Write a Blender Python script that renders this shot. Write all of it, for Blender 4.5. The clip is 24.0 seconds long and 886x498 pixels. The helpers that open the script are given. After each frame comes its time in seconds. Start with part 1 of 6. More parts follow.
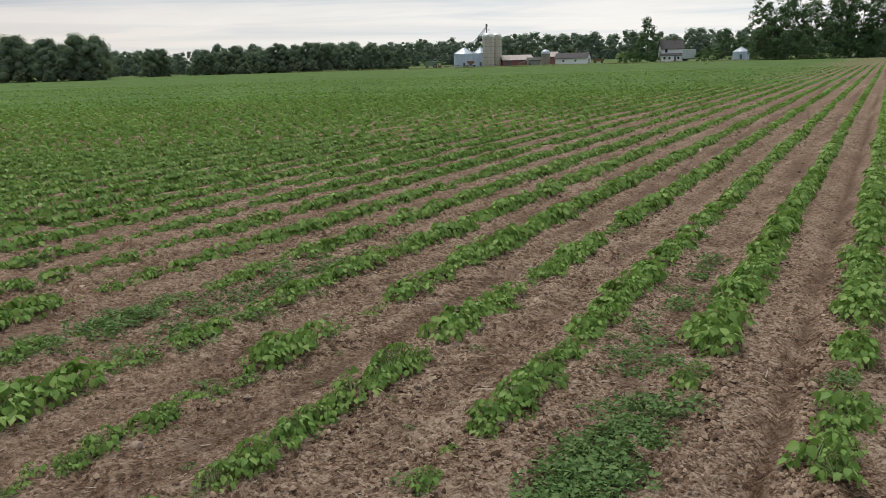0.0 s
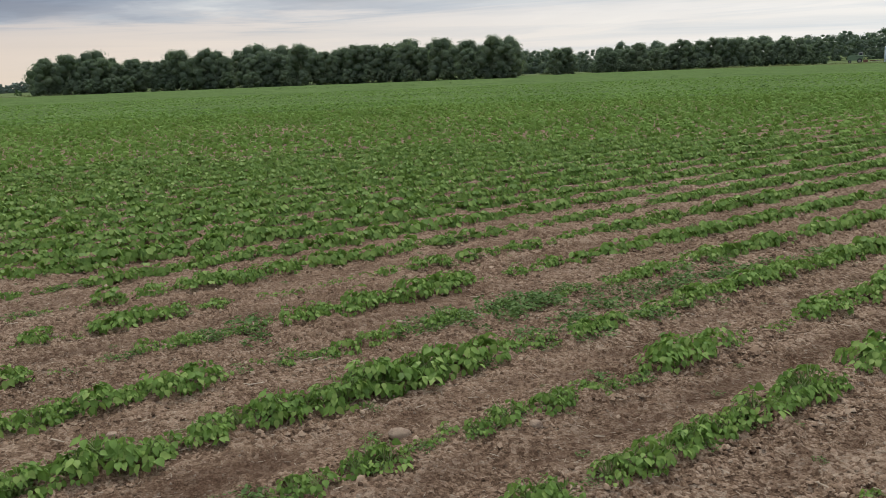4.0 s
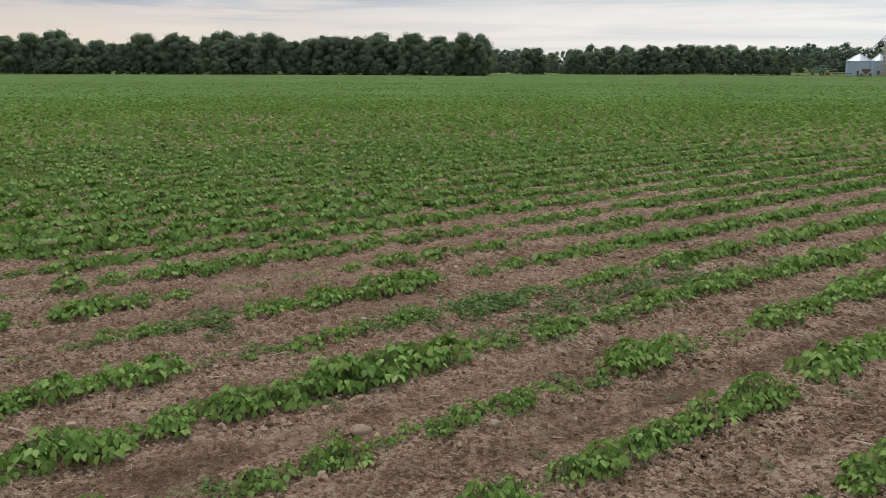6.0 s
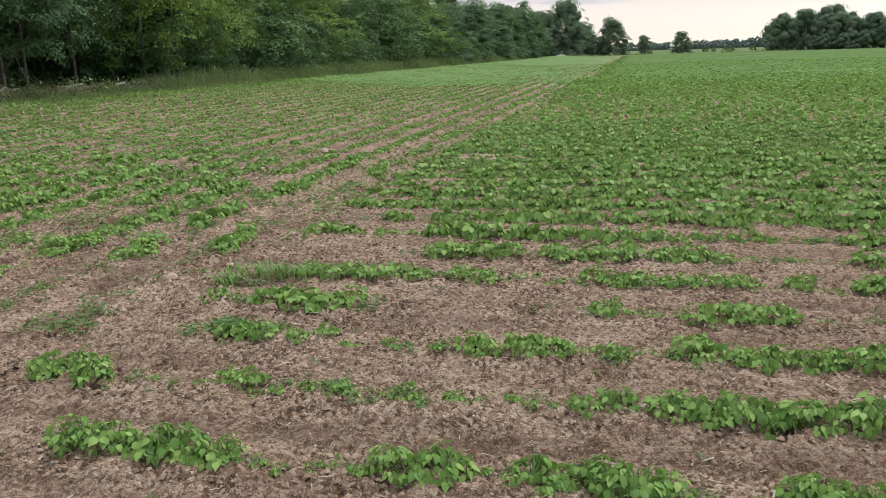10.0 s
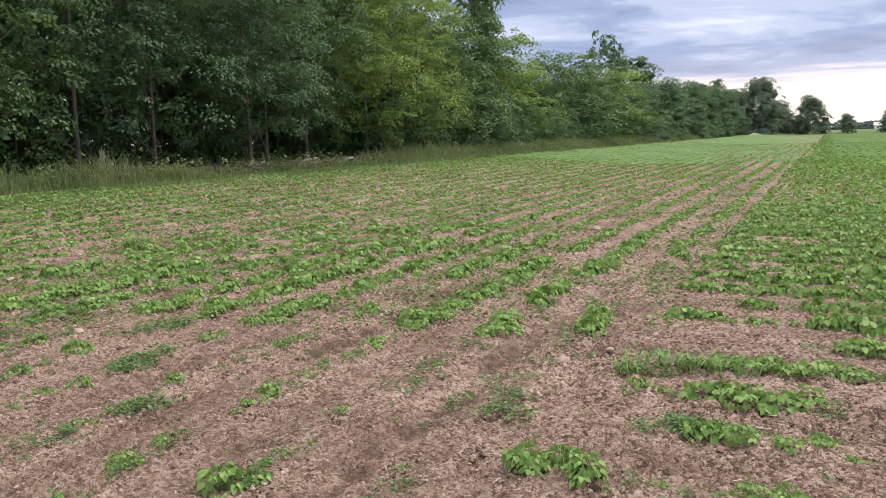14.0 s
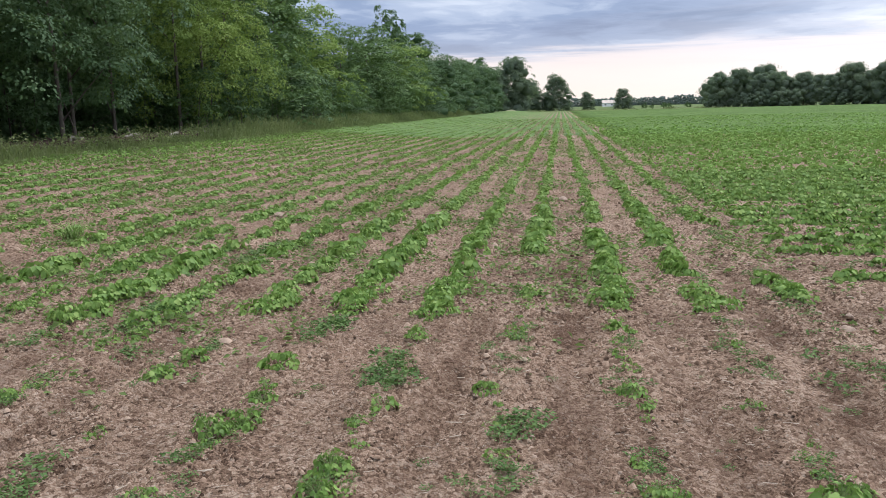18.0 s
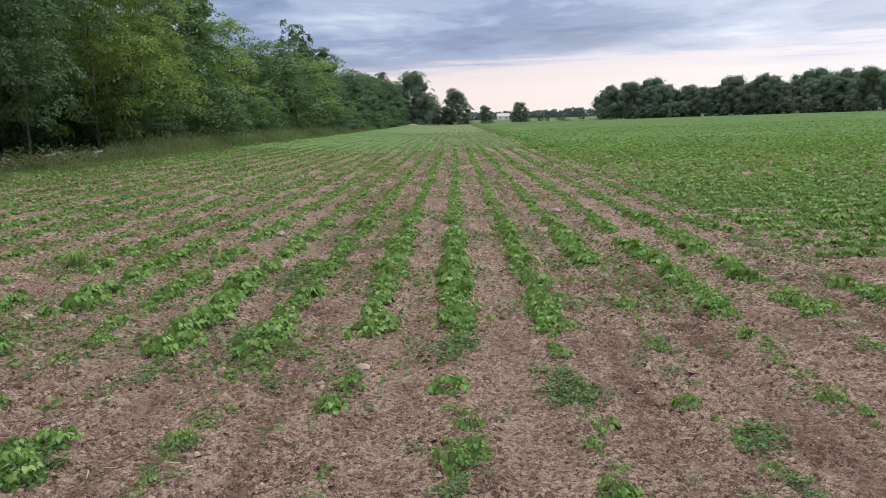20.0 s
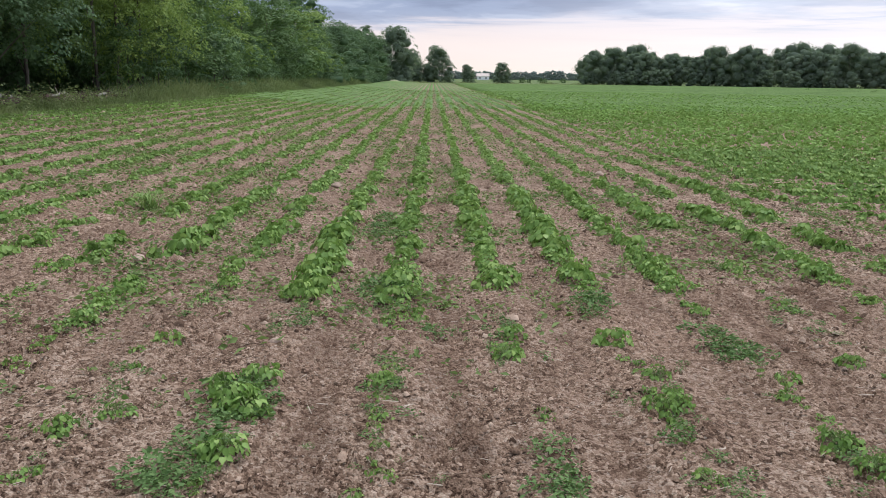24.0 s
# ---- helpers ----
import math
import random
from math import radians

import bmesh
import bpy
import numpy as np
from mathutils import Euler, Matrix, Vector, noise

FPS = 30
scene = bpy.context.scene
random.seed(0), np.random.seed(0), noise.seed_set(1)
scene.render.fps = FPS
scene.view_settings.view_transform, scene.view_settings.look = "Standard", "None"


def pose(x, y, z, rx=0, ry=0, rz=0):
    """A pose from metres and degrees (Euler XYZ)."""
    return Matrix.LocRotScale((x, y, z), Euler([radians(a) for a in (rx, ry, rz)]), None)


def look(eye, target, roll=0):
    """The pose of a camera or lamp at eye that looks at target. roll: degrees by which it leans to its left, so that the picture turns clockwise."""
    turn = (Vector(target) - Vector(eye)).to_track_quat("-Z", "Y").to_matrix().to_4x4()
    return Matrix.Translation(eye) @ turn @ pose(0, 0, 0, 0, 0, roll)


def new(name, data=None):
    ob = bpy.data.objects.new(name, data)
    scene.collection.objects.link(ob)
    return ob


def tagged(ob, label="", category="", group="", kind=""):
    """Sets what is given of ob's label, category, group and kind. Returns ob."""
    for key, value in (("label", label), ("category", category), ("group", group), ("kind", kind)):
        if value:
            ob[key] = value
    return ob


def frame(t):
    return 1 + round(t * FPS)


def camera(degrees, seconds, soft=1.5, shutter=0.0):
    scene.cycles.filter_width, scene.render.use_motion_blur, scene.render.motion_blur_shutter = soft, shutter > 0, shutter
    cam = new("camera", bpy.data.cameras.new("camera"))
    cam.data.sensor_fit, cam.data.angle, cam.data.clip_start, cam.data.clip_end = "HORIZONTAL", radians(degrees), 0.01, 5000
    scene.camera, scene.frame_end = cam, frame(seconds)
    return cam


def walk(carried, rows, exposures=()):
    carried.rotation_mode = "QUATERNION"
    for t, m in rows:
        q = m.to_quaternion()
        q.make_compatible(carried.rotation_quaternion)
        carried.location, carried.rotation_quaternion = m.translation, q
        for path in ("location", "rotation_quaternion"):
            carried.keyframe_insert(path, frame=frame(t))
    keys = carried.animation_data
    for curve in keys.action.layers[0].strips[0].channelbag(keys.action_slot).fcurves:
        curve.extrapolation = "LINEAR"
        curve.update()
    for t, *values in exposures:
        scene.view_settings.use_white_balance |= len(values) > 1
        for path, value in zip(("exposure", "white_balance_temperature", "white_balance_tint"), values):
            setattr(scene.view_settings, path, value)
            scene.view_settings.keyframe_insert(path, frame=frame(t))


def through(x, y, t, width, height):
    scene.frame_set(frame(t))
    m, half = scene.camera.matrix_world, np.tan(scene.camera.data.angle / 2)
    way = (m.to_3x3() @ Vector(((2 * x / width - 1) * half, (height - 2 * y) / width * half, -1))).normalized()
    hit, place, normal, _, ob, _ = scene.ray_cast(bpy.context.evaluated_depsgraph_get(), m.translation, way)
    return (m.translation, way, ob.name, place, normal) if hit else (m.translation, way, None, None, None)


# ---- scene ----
cam = camera(57.2, 24.0, 0.5)
PATH = [
    (0, (-0.147, 0.53, 1.707), (-1.082, 2.242, 1.263), -1.7),
    (0.5, (-0.138, 0.531, 1.706), (-1.078, 2.241, 1.269), -1.9),
    (1, (-0.141, 0.532, 1.704), (-1.088, 2.24, 1.272), -2.0),
    (1.5, (-0.148, 0.531, 1.706), (-1.098, 2.239, 1.277), -2.1),
    (2, (-0.165, 0.535, 1.704), (-1.12, 2.239, 1.273), -2.1),
    (2.5, (-0.184, 0.528, 1.7), (-1.16, 2.22, 1.269), -2.1),
    (3, (-0.214, 0.5, 1.704), (-1.467, 2.0, 1.281), -3.4),
    (3.5, (-0.256, 0.483, 1.701), (-1.811, 1.672, 1.29), -4.1),
    (5.5, (-0.27, 0.432, 1.741), (-1.93, 1.462, 1.314), -0.9),
    (6, (-0.231, 0.43, 1.743), (-1.797, 1.599, 1.312), 0.2),
    (6.5, (-0.221, 0.426, 1.741), (-1.742, 1.651, 1.308), 0.3),
    (7, (-0.237, 0.426, 1.74), (-1.713, 1.703, 1.305), 0.4),
    (7.5, (-0.253, 0.42, 1.74), (-1.724, 1.702, 1.302), 0.3),
    (8, (-0.279, 0.4, 1.736), (-1.792, 1.631, 1.295), 0.0),
    (8.5, (-0.305, 0.37, 1.731), (-2.033, 1.273, 1.284), -1.5),
    (8.7, (-0.32, 0.356, 1.722), (-2.152, 1.019, 1.269), -1.8),
    (9, (-0.33, 0.292, 1.717), (-2.253, 0.599, 1.26), -2.1),
    (9.5, (-0.304, 0.171, 1.712), (-2.245, 0.027, 1.253), -1.7),
    (10, (-0.241, -0.069, 1.724), (-2.135, -0.514, 1.261), -1.8),
    (10.5, (-0.18, -0.315, 1.727), (-1.988, -1.032, 1.262), -1.5),
    (12.5, (-0.182, -0.905, 1.775), (-2.078, -1.363, 1.331), 0.6),
    (13, (-0.084, -1.112, 1.752), (-1.946, -1.699, 1.32), -0.0),
    (13.5, (-0.117, -1.504, 1.715), (-1.9, -2.322, 1.325), -0.7),
    (14, (-0.121, -1.932, 1.741), (-1.912, -2.78, 1.472), -1.5),
    (14.5, (0.009, -2.457, 1.766), (-1.824, -3.21, 1.49), -3.4),
    (15, (0.113, -2.972, 1.766), (-1.723, -3.72, 1.503), -5.3),
    (15.5, (0.151, -3.43, 1.73), (-1.697, -4.147, 1.46), -4.9),
    (16, (0.212, -3.86, 1.764), (-1.709, -4.327, 1.459), -3.8),
    (16.5, (0.179, -4.345, 1.723), (-1.761, -4.706, 1.397), -3.0),
    (17, (0.208, -4.827, 1.702), (-1.735, -5.161, 1.369), -2.1),
    (17.5, (0.238, -5.293, 1.725), (-1.709, -5.597, 1.383), -1.5),
    (18, (0.157, -5.809, 1.707), (-1.793, -6.095, 1.367), -1.4),
    (18.5, (0.118, -6.239, 1.68), (-1.845, -6.429, 1.344), -0.9),
    (20.5, (0.148, -8.049, 1.76), (-1.832, -8.036, 1.482), -3.0),
    (21, (0.075, -8.459, 1.725), (-1.914, -8.419, 1.52), -4.6),
    (21.5, (0.103, -8.731, 1.739), (-1.88, -8.678, 1.484), -3.0),
    (22, (0.235, -8.843, 1.751), (-1.734, -8.79, 1.404), -2.1),
    (22.5, (0.297, -8.899, 1.746), (-1.667, -8.845, 1.374), -1.1),
    (23, (0.3, -8.91, 1.742), (-1.661, -8.861, 1.35), 0.1),
    (23.5, (0.298, -8.91, 1.743), (-1.66, -8.865, 1.336), 0.7),
    (24, (0.298, -8.911, 1.753), (-1.659, -8.882, 1.34), 0.7),
]
walk(cam, [(t, look(eye, target, roll)) for t, eye, target, roll in PATH], [(0, 0.0, 6560, 5), (8, 0.0, 6560, 5), (9, 0.07, 6420, 5), (10, 0.54, 6260, 5), (13, 0.57, 6280, 11), (14, 0.82, 6290, 15), (16, 0.65, 6260, 16), (17, 0.59, 6230, 14), (18, 0.58, 6060, 10), (20, 0.41, 6060, 11), (21, 0.24, 6060, 12), (22, 0.37, 6060, 11), (23, 0.49, 6020, 11), (24, 0.48, 6020, 11)])

# ---- sky and light ----
SUN_AZ, SUN_EL = 62.0, 64.0        # where the cloud lets most light through, degrees from +y towards -x
GLOW_AZ = 80.0                     # the pale band of the sunset
world = bpy.data.worlds.new("overcast_evening")
scene.world = world
world.use_nodes = True
wt = world.node_tree
wt.nodes.clear()


def wnode(kind, **sets):
    n = wt.nodes.new(kind)
    for key, value in sets.items():
        n.inputs[key].default_value = value
    return n


def wmath(op, a, b=None):
    n = wt.nodes.new("ShaderNodeMath")
    n.operation = op
    for i, v in enumerate((a, b)):
        if v is None:
            continue
        if isinstance(v, (int, float)):
            n.inputs[i].default_value = v
        else:
            wt.links.new(v, n.inputs[i])
    return n.outputs[0]


def wramp(fac, stops):
    n = wt.nodes.new("ShaderNodeValToRGB")
    n.color_ramp.interpolation = "EASE"
    el = n.color_ramp.elements
    while len(el) < len(stops):
        el.new(0.5)
    for e, (p, c) in zip(el, stops):
        e.position, e.color = p, (*c, 1)
    wt.links.new(fac, n.inputs[0])
    return n.outputs[0]


def wmix(fac, a, b):
    n = wt.nodes.new("ShaderNodeMix")
    n.data_type = "RGBA"
    for sock, v in ((n.inputs[0], fac), (n.inputs[6], a), (n.inputs[7], b)):
        if isinstance(v, (int, float)):
            sock.default_value = v
        elif isinstance(v, tuple):
            sock.default_value = (*v, 1)
        else:
            wt.links.new(v, sock)
    return n.outputs[2]


sky = wt.nodes.new("ShaderNodeTexSky")
sky.sky_type, sky.sun_disc = "NISHITA", False
sky.sun_elevation, sky.sun_rotation = radians(SUN_EL), radians(-SUN_AZ)
coord = wt.nodes.new("ShaderNodeTexCoord")
split = wt.nodes.new("ShaderNodeSeparateXYZ")
wt.links.new(coord.outputs["Generated"], split.inputs[0])
dx, dy, dz = split.outputs
up = wmath("MAXIMUM", dz, 0.0)
flat = wmath("ADD", up, 0.055)
# the cloud deck is a level sheet: directions are laid out on it
u, v = wmath("DIVIDE", dx, flat), wmath("DIVIDE", dy, flat)
deck = wt.nodes.new("ShaderNodeCombineXYZ")
wt.links.new(wmath("ADD", wmath("MULTIPLY", u, 0.55), wmath("MULTIPLY", v, 0.2)), deck.inputs[0])
wt.links.new(wmath("ADD", wmath("MULTIPLY", v, 0.62), wmath("MULTIPLY", u, -0.12)), deck.inputs[1])
big = wnode("ShaderNodeTexNoise", Scale=0.75, Detail=5.0, Roughness=0.55, Distortion=0.35)
fine = wnode("ShaderNodeTexNoise", Scale=2.6, Detail=6.0, Roughness=0.6, Distortion=0.5)
wt.links.new(deck.outputs[0], big.inputs["Vector"])
wt.links.new(deck.outputs[0], fine.inputs["Vector"])
cloud = wmath("ADD", wmath("MULTIPLY", big.outputs["Fac"], 0.7), wmath("MULTIPLY", fine.outputs["Fac"], 0.3))
deck_colour = wramp(cloud, [(0.38, (0.175, 0.22, 0.33)), (0.49, (0.25, 0.305, 0.43)), (0.57, (0.38, 0.43, 0.54)), (0.70, (0.66, 0.685, 0.74))])
# towards the sunset the deck thins out into a pale warm band above the horizon
glow_dir = wt.nodes.new("ShaderNodeVectorMath")
glow_dir.operation = "DOT_PRODUCT"
wt.links.new(coord.outputs["Generated"], glow_dir.inputs[0])
glow_dir.inputs[1].default_value = (-math.sin(radians(GLOW_AZ)), math.cos(radians(GLOW_AZ)), 0.02)
west = wmath("POWER", wmath("MAXIMUM", glow_dir.outputs["Value"], 0.0), 3.0)
# the deck's lower edge: long level streaks, rising towards the north
streak_at = wt.nodes.new("ShaderNodeCombineXYZ")
wt.links.new(wmath("MULTIPLY", wmath("ARCTAN2", dy, wmath("MULTIPLY", dx, -1.0)), 3.2), streak_at.inputs[0])
wt.links.new(wmath("MULTIPLY", dz, 60.0), streak_at.inputs[1])
streak = wnode("ShaderNodeTexNoise", Scale=1.0, Detail=5.0, Roughness=0.6, Distortion=0.6)
wt.links.new(streak_at.outputs[0], streak.inputs["Vector"])
edge = wmath("ADD", wmath("ADD", wmath("SUBTRACT", up, wmath("MULTIPLY", dy, 0.025)), 0.012), wmath("MULTIPLY", wmath("SUBTRACT", streak.outputs["Fac"], 0.5), 0.075))
band = wramp(edge, [(0.0, (1, 1, 1)), (0.064, (0.92, 0.92, 0.92)), (0.084, (0.12, 0.12, 0.12)), (0.13, (0.0, 0.0, 0.0))])
warm = wramp(up, [(0.0, (0.86, 0.71, 0.60)), (0.035, (0.85, 0.71, 0.63)), (0.09, (0.66, 0.60, 0.62))])
pale = wramp(up, [(0.0, (0.57, 0.58, 0.62)), (0.10, (0.55, 0.57, 0.63)), (0.30, (0.47, 0.51, 0.59))])
grey = wmix(wmath("MULTIPLY", wmath("SUBTRACT", 1.0, wmath("MINIMUM", wmath("MULTIPLY", up, 11.0), 1.0)), 0.8), deck_colour, pale)
clouds = wmix(wmath("MULTIPLY", band, wmath("MINIMUM", wmath("MULTIPLY", west, 1.05), 1.0)), grey, warm)
north = wmath("POWER", wmath("MAXIMUM", wmath("MULTIPLY", dy, 0.92), 0.0), 2.0)
low = wramp(up, [(0.08, (1, 1, 1)), (0.42, (0.25, 0.25, 0.25))])
north_veil = wmix(wmath("MULTIPLY", wmath("SUBTRACT", streak.outputs["Fac"], 0.42), 3.4), (1.23, 1.16, 1.13), (0.86, 0.90, 0.97))
clouds = wmix(wmath("MULTIPLY", wmath("MULTIPLY", wmath("POWER", north, 0.62), 0.92), low), clouds, north_veil)
zenith = wramp(up, [(0.22, (0, 0, 0)), (0.8, (0.85, 0.85, 0.85))])
clouds = wmix(zenith, clouds, (0.96, 0.98, 1.03))
bg_sky = wt.nodes.new("ShaderNodeBackground")
bg_sky.inputs["Strength"].default_value = 0.05
wt.links.new(sky.outputs[0], bg_sky.inputs["Color"])
bg_cloud = wt.nodes.new("ShaderNodeBackground")
bg_cloud.inputs["Strength"].default_value = 0.95
wt.links.new(clouds, bg_cloud.inputs["Color"])
both = wt.nodes.new("ShaderNodeMixShader")
both.inputs[0].default_value = 0.93
out = wt.nodes.new("ShaderNodeOutputWorld")
wt.links.new(bg_sky.outputs[0], both.inputs[1])
wt.links.new(bg_cloud.outputs[0], both.inputs[2])
wt.links.new(both.outputs[0], out.inputs["Surface"])

sun = new("sun", bpy.data.lights.new("sun", "SUN"))
sun.data.energy, sun.data.angle, sun.data.color = 1.75, radians(22), (1.0, 0.95, 0.9)
sun_dir = Vector((-math.sin(radians(SUN_AZ)) * math.cos(radians(SUN_EL)), math.cos(radians(SUN_AZ)) * math.cos(radians(SUN_EL)), math.sin(radians(SUN_EL))))
sun.matrix_world = look(sun_dir * 50, (0, 0, 0))

# ---- materials ----


def tree_of(name):
    m = bpy.data.materials.new(name)
    m.use_nodes = True
    nt = m.node_tree
    return m, nt, nt.nodes["Principled BSDF"]


def add(nt, kind, links=(), **sets):
    n = nt.nodes.new(kind)
    for key, value in sets.items():
        n.inputs[key].default_value = value
    for sock, src in links:
        nt.links.new(src, n.inputs[sock])
    return n


def ramp(nt, fac, stops):
    n = nt.nodes.new("ShaderNodeValToRGB")
    el = n.color_ramp.elements
    while len(el) < len(stops):
        el.new(0.5)
    for e, (p, c) in zip(el, stops):
        e.position, e.color = p, (*c, 1)
    nt.links.new(fac, n.inputs[0])
    return n.outputs[0]


def mixed(nt, fac, a, b, blend="MIX"):
    n = nt.nodes.new("ShaderNodeMix")
    n.data_type, n.blend_type = "RGBA", blend
    for sock, val in ((n.inputs[0], fac), (n.inputs[6], a), (n.inputs[7], b)):
        if isinstance(val, (int, float)):
            sock.default_value = val
        elif isinstance(val, tuple):
            sock.default_value = (*val, 1)
        else:
            nt.links.new(val, sock)
    return n.outputs[2]


def calc(nt, op, a, b=0.0, clamp=False):
    n = nt.nodes.new("ShaderNodeMath")
    n.operation, n.use_clamp = op, clamp
    for i, val in enumerate((a, b)):
        if isinstance(val, (int, float)):
            n.inputs[i].default_value = val
        else:
            nt.links.new(val, n.inputs[i])
    return n.outputs[0]


def bumped(nt, bsdf, height, strength, distance):
    b = add(nt, "ShaderNodeBump", [("Height", height)], Strength=strength, Distance=distance)
    nt.links.new(b.outputs[0], bsdf.inputs["Normal"])


def leaf_material(name, dark, mid, light, through=0.25, rough=0.55, patch=0.0, gloss=0.3):
    """Leaves: every leaf has a shade of its own; light comes through the blade; patch: metres of slow drift of the hue."""
    m, nt, p = tree_of(name)
    geo = add(nt, "ShaderNodeNewGeometry")
    info = add(nt, "ShaderNodeObjectInfo")
    rnd = calc(nt, "ADD", calc(nt, "MULTIPLY", geo.outputs["Random Per Island"], 0.72), calc(nt, "MULTIPLY", info.outputs["Random"], 0.28))
    if patch:
        slow = add(nt, "ShaderNodeTexNoise", [("Vector", geo.outputs["Position"])], Scale=1.0 / patch, Detail=2.0)
        rnd = calc(nt, "ADD", calc(nt, "MULTIPLY", rnd, 0.45), calc(nt, "MULTIPLY", calc(nt, "SUBTRACT", slow.outputs["Fac"], 0.27), 1.2))
    col = ramp(nt, rnd, [(0.05, dark), (0.5, mid), (0.95, light)])
    vein = add(nt, "ShaderNodeTexNoise", [("Vector", geo.outputs["Position"])], Scale=45.0, Detail=3.0)
    col = mixed(nt, 0.25, col, ramp(nt, vein.outputs["Fac"], [(0.3, tuple(c * 0.6 for c in mid)), (0.7, tuple(min(1, c * 1.3) for c in mid))]))
    nt.links.new(col, p.inputs["Base Color"])
    p.inputs["Roughness"].default_value = rough
    p.inputs["Specular IOR Level"].default_value = gloss
    tr = add(nt, "ShaderNodeBsdfTranslucent", [("Color", mixed(nt, 0.4, col, (0.25, 0.38, 0.09)))])
    ms = add(nt, "ShaderNodeMixShader", Fac=through)
    nt.links.new(p.outputs[0], ms.inputs[1])
    nt.links.new(tr.outputs[0], ms.inputs[2])
    nt.links.new(ms.outputs[0], nt.nodes["Material Output"].inputs["Surface"])
    return m


def plain_material(name, a, b, scale=6.0, rough=0.7, metal=0.0, bump=0.0, stretch=(1, 1, 1), speck=0.35):
    """Two tones in a coarse and a fine noise, with relief."""
    m, nt, p = tree_of(name)
    tc = add(nt, "ShaderNodeTexCoord")
    mp = add(nt, "ShaderNodeMapping", [("Vector", tc.outputs["Object"])], Scale=stretch)
    n1 = add(nt, "ShaderNodeTexNoise", [("Vector", mp.outputs[0])], Scale=scale, Detail=4.0, Roughness=0.6)
    n2 = add(nt, "ShaderNodeTexNoise", [("Vector", mp.outputs[0])], Scale=scale * 7, Detail=4.0, Roughness=0.65)
    info = add(nt, "ShaderNodeObjectInfo")
    f = calc(nt, "ADD", calc(nt, "MULTIPLY", n1.outputs["Fac"], 1 - speck), calc(nt, "MULTIPLY", n2.outputs["Fac"], speck))
    f = calc(nt, "ADD", f, calc(nt, "MULTIPLY", calc(nt, "SUBTRACT", info.outputs["Random"], 0.5), 0.12))
    nt.links.new(ramp(nt, f, [(0.34, a), (0.66, b)]), p.inputs["Base Color"])
    nt.links.new(calc(nt, "ADD", calc(nt, "MULTIPLY", n2.outputs["Fac"], 0.2), rough - 0.1), p.inputs["Roughness"])
    p.inputs["Metallic"].default_value = metal
    if bump:
        bumped(nt, p, n2.outputs["Fac"], 0.5, bump)
    return m


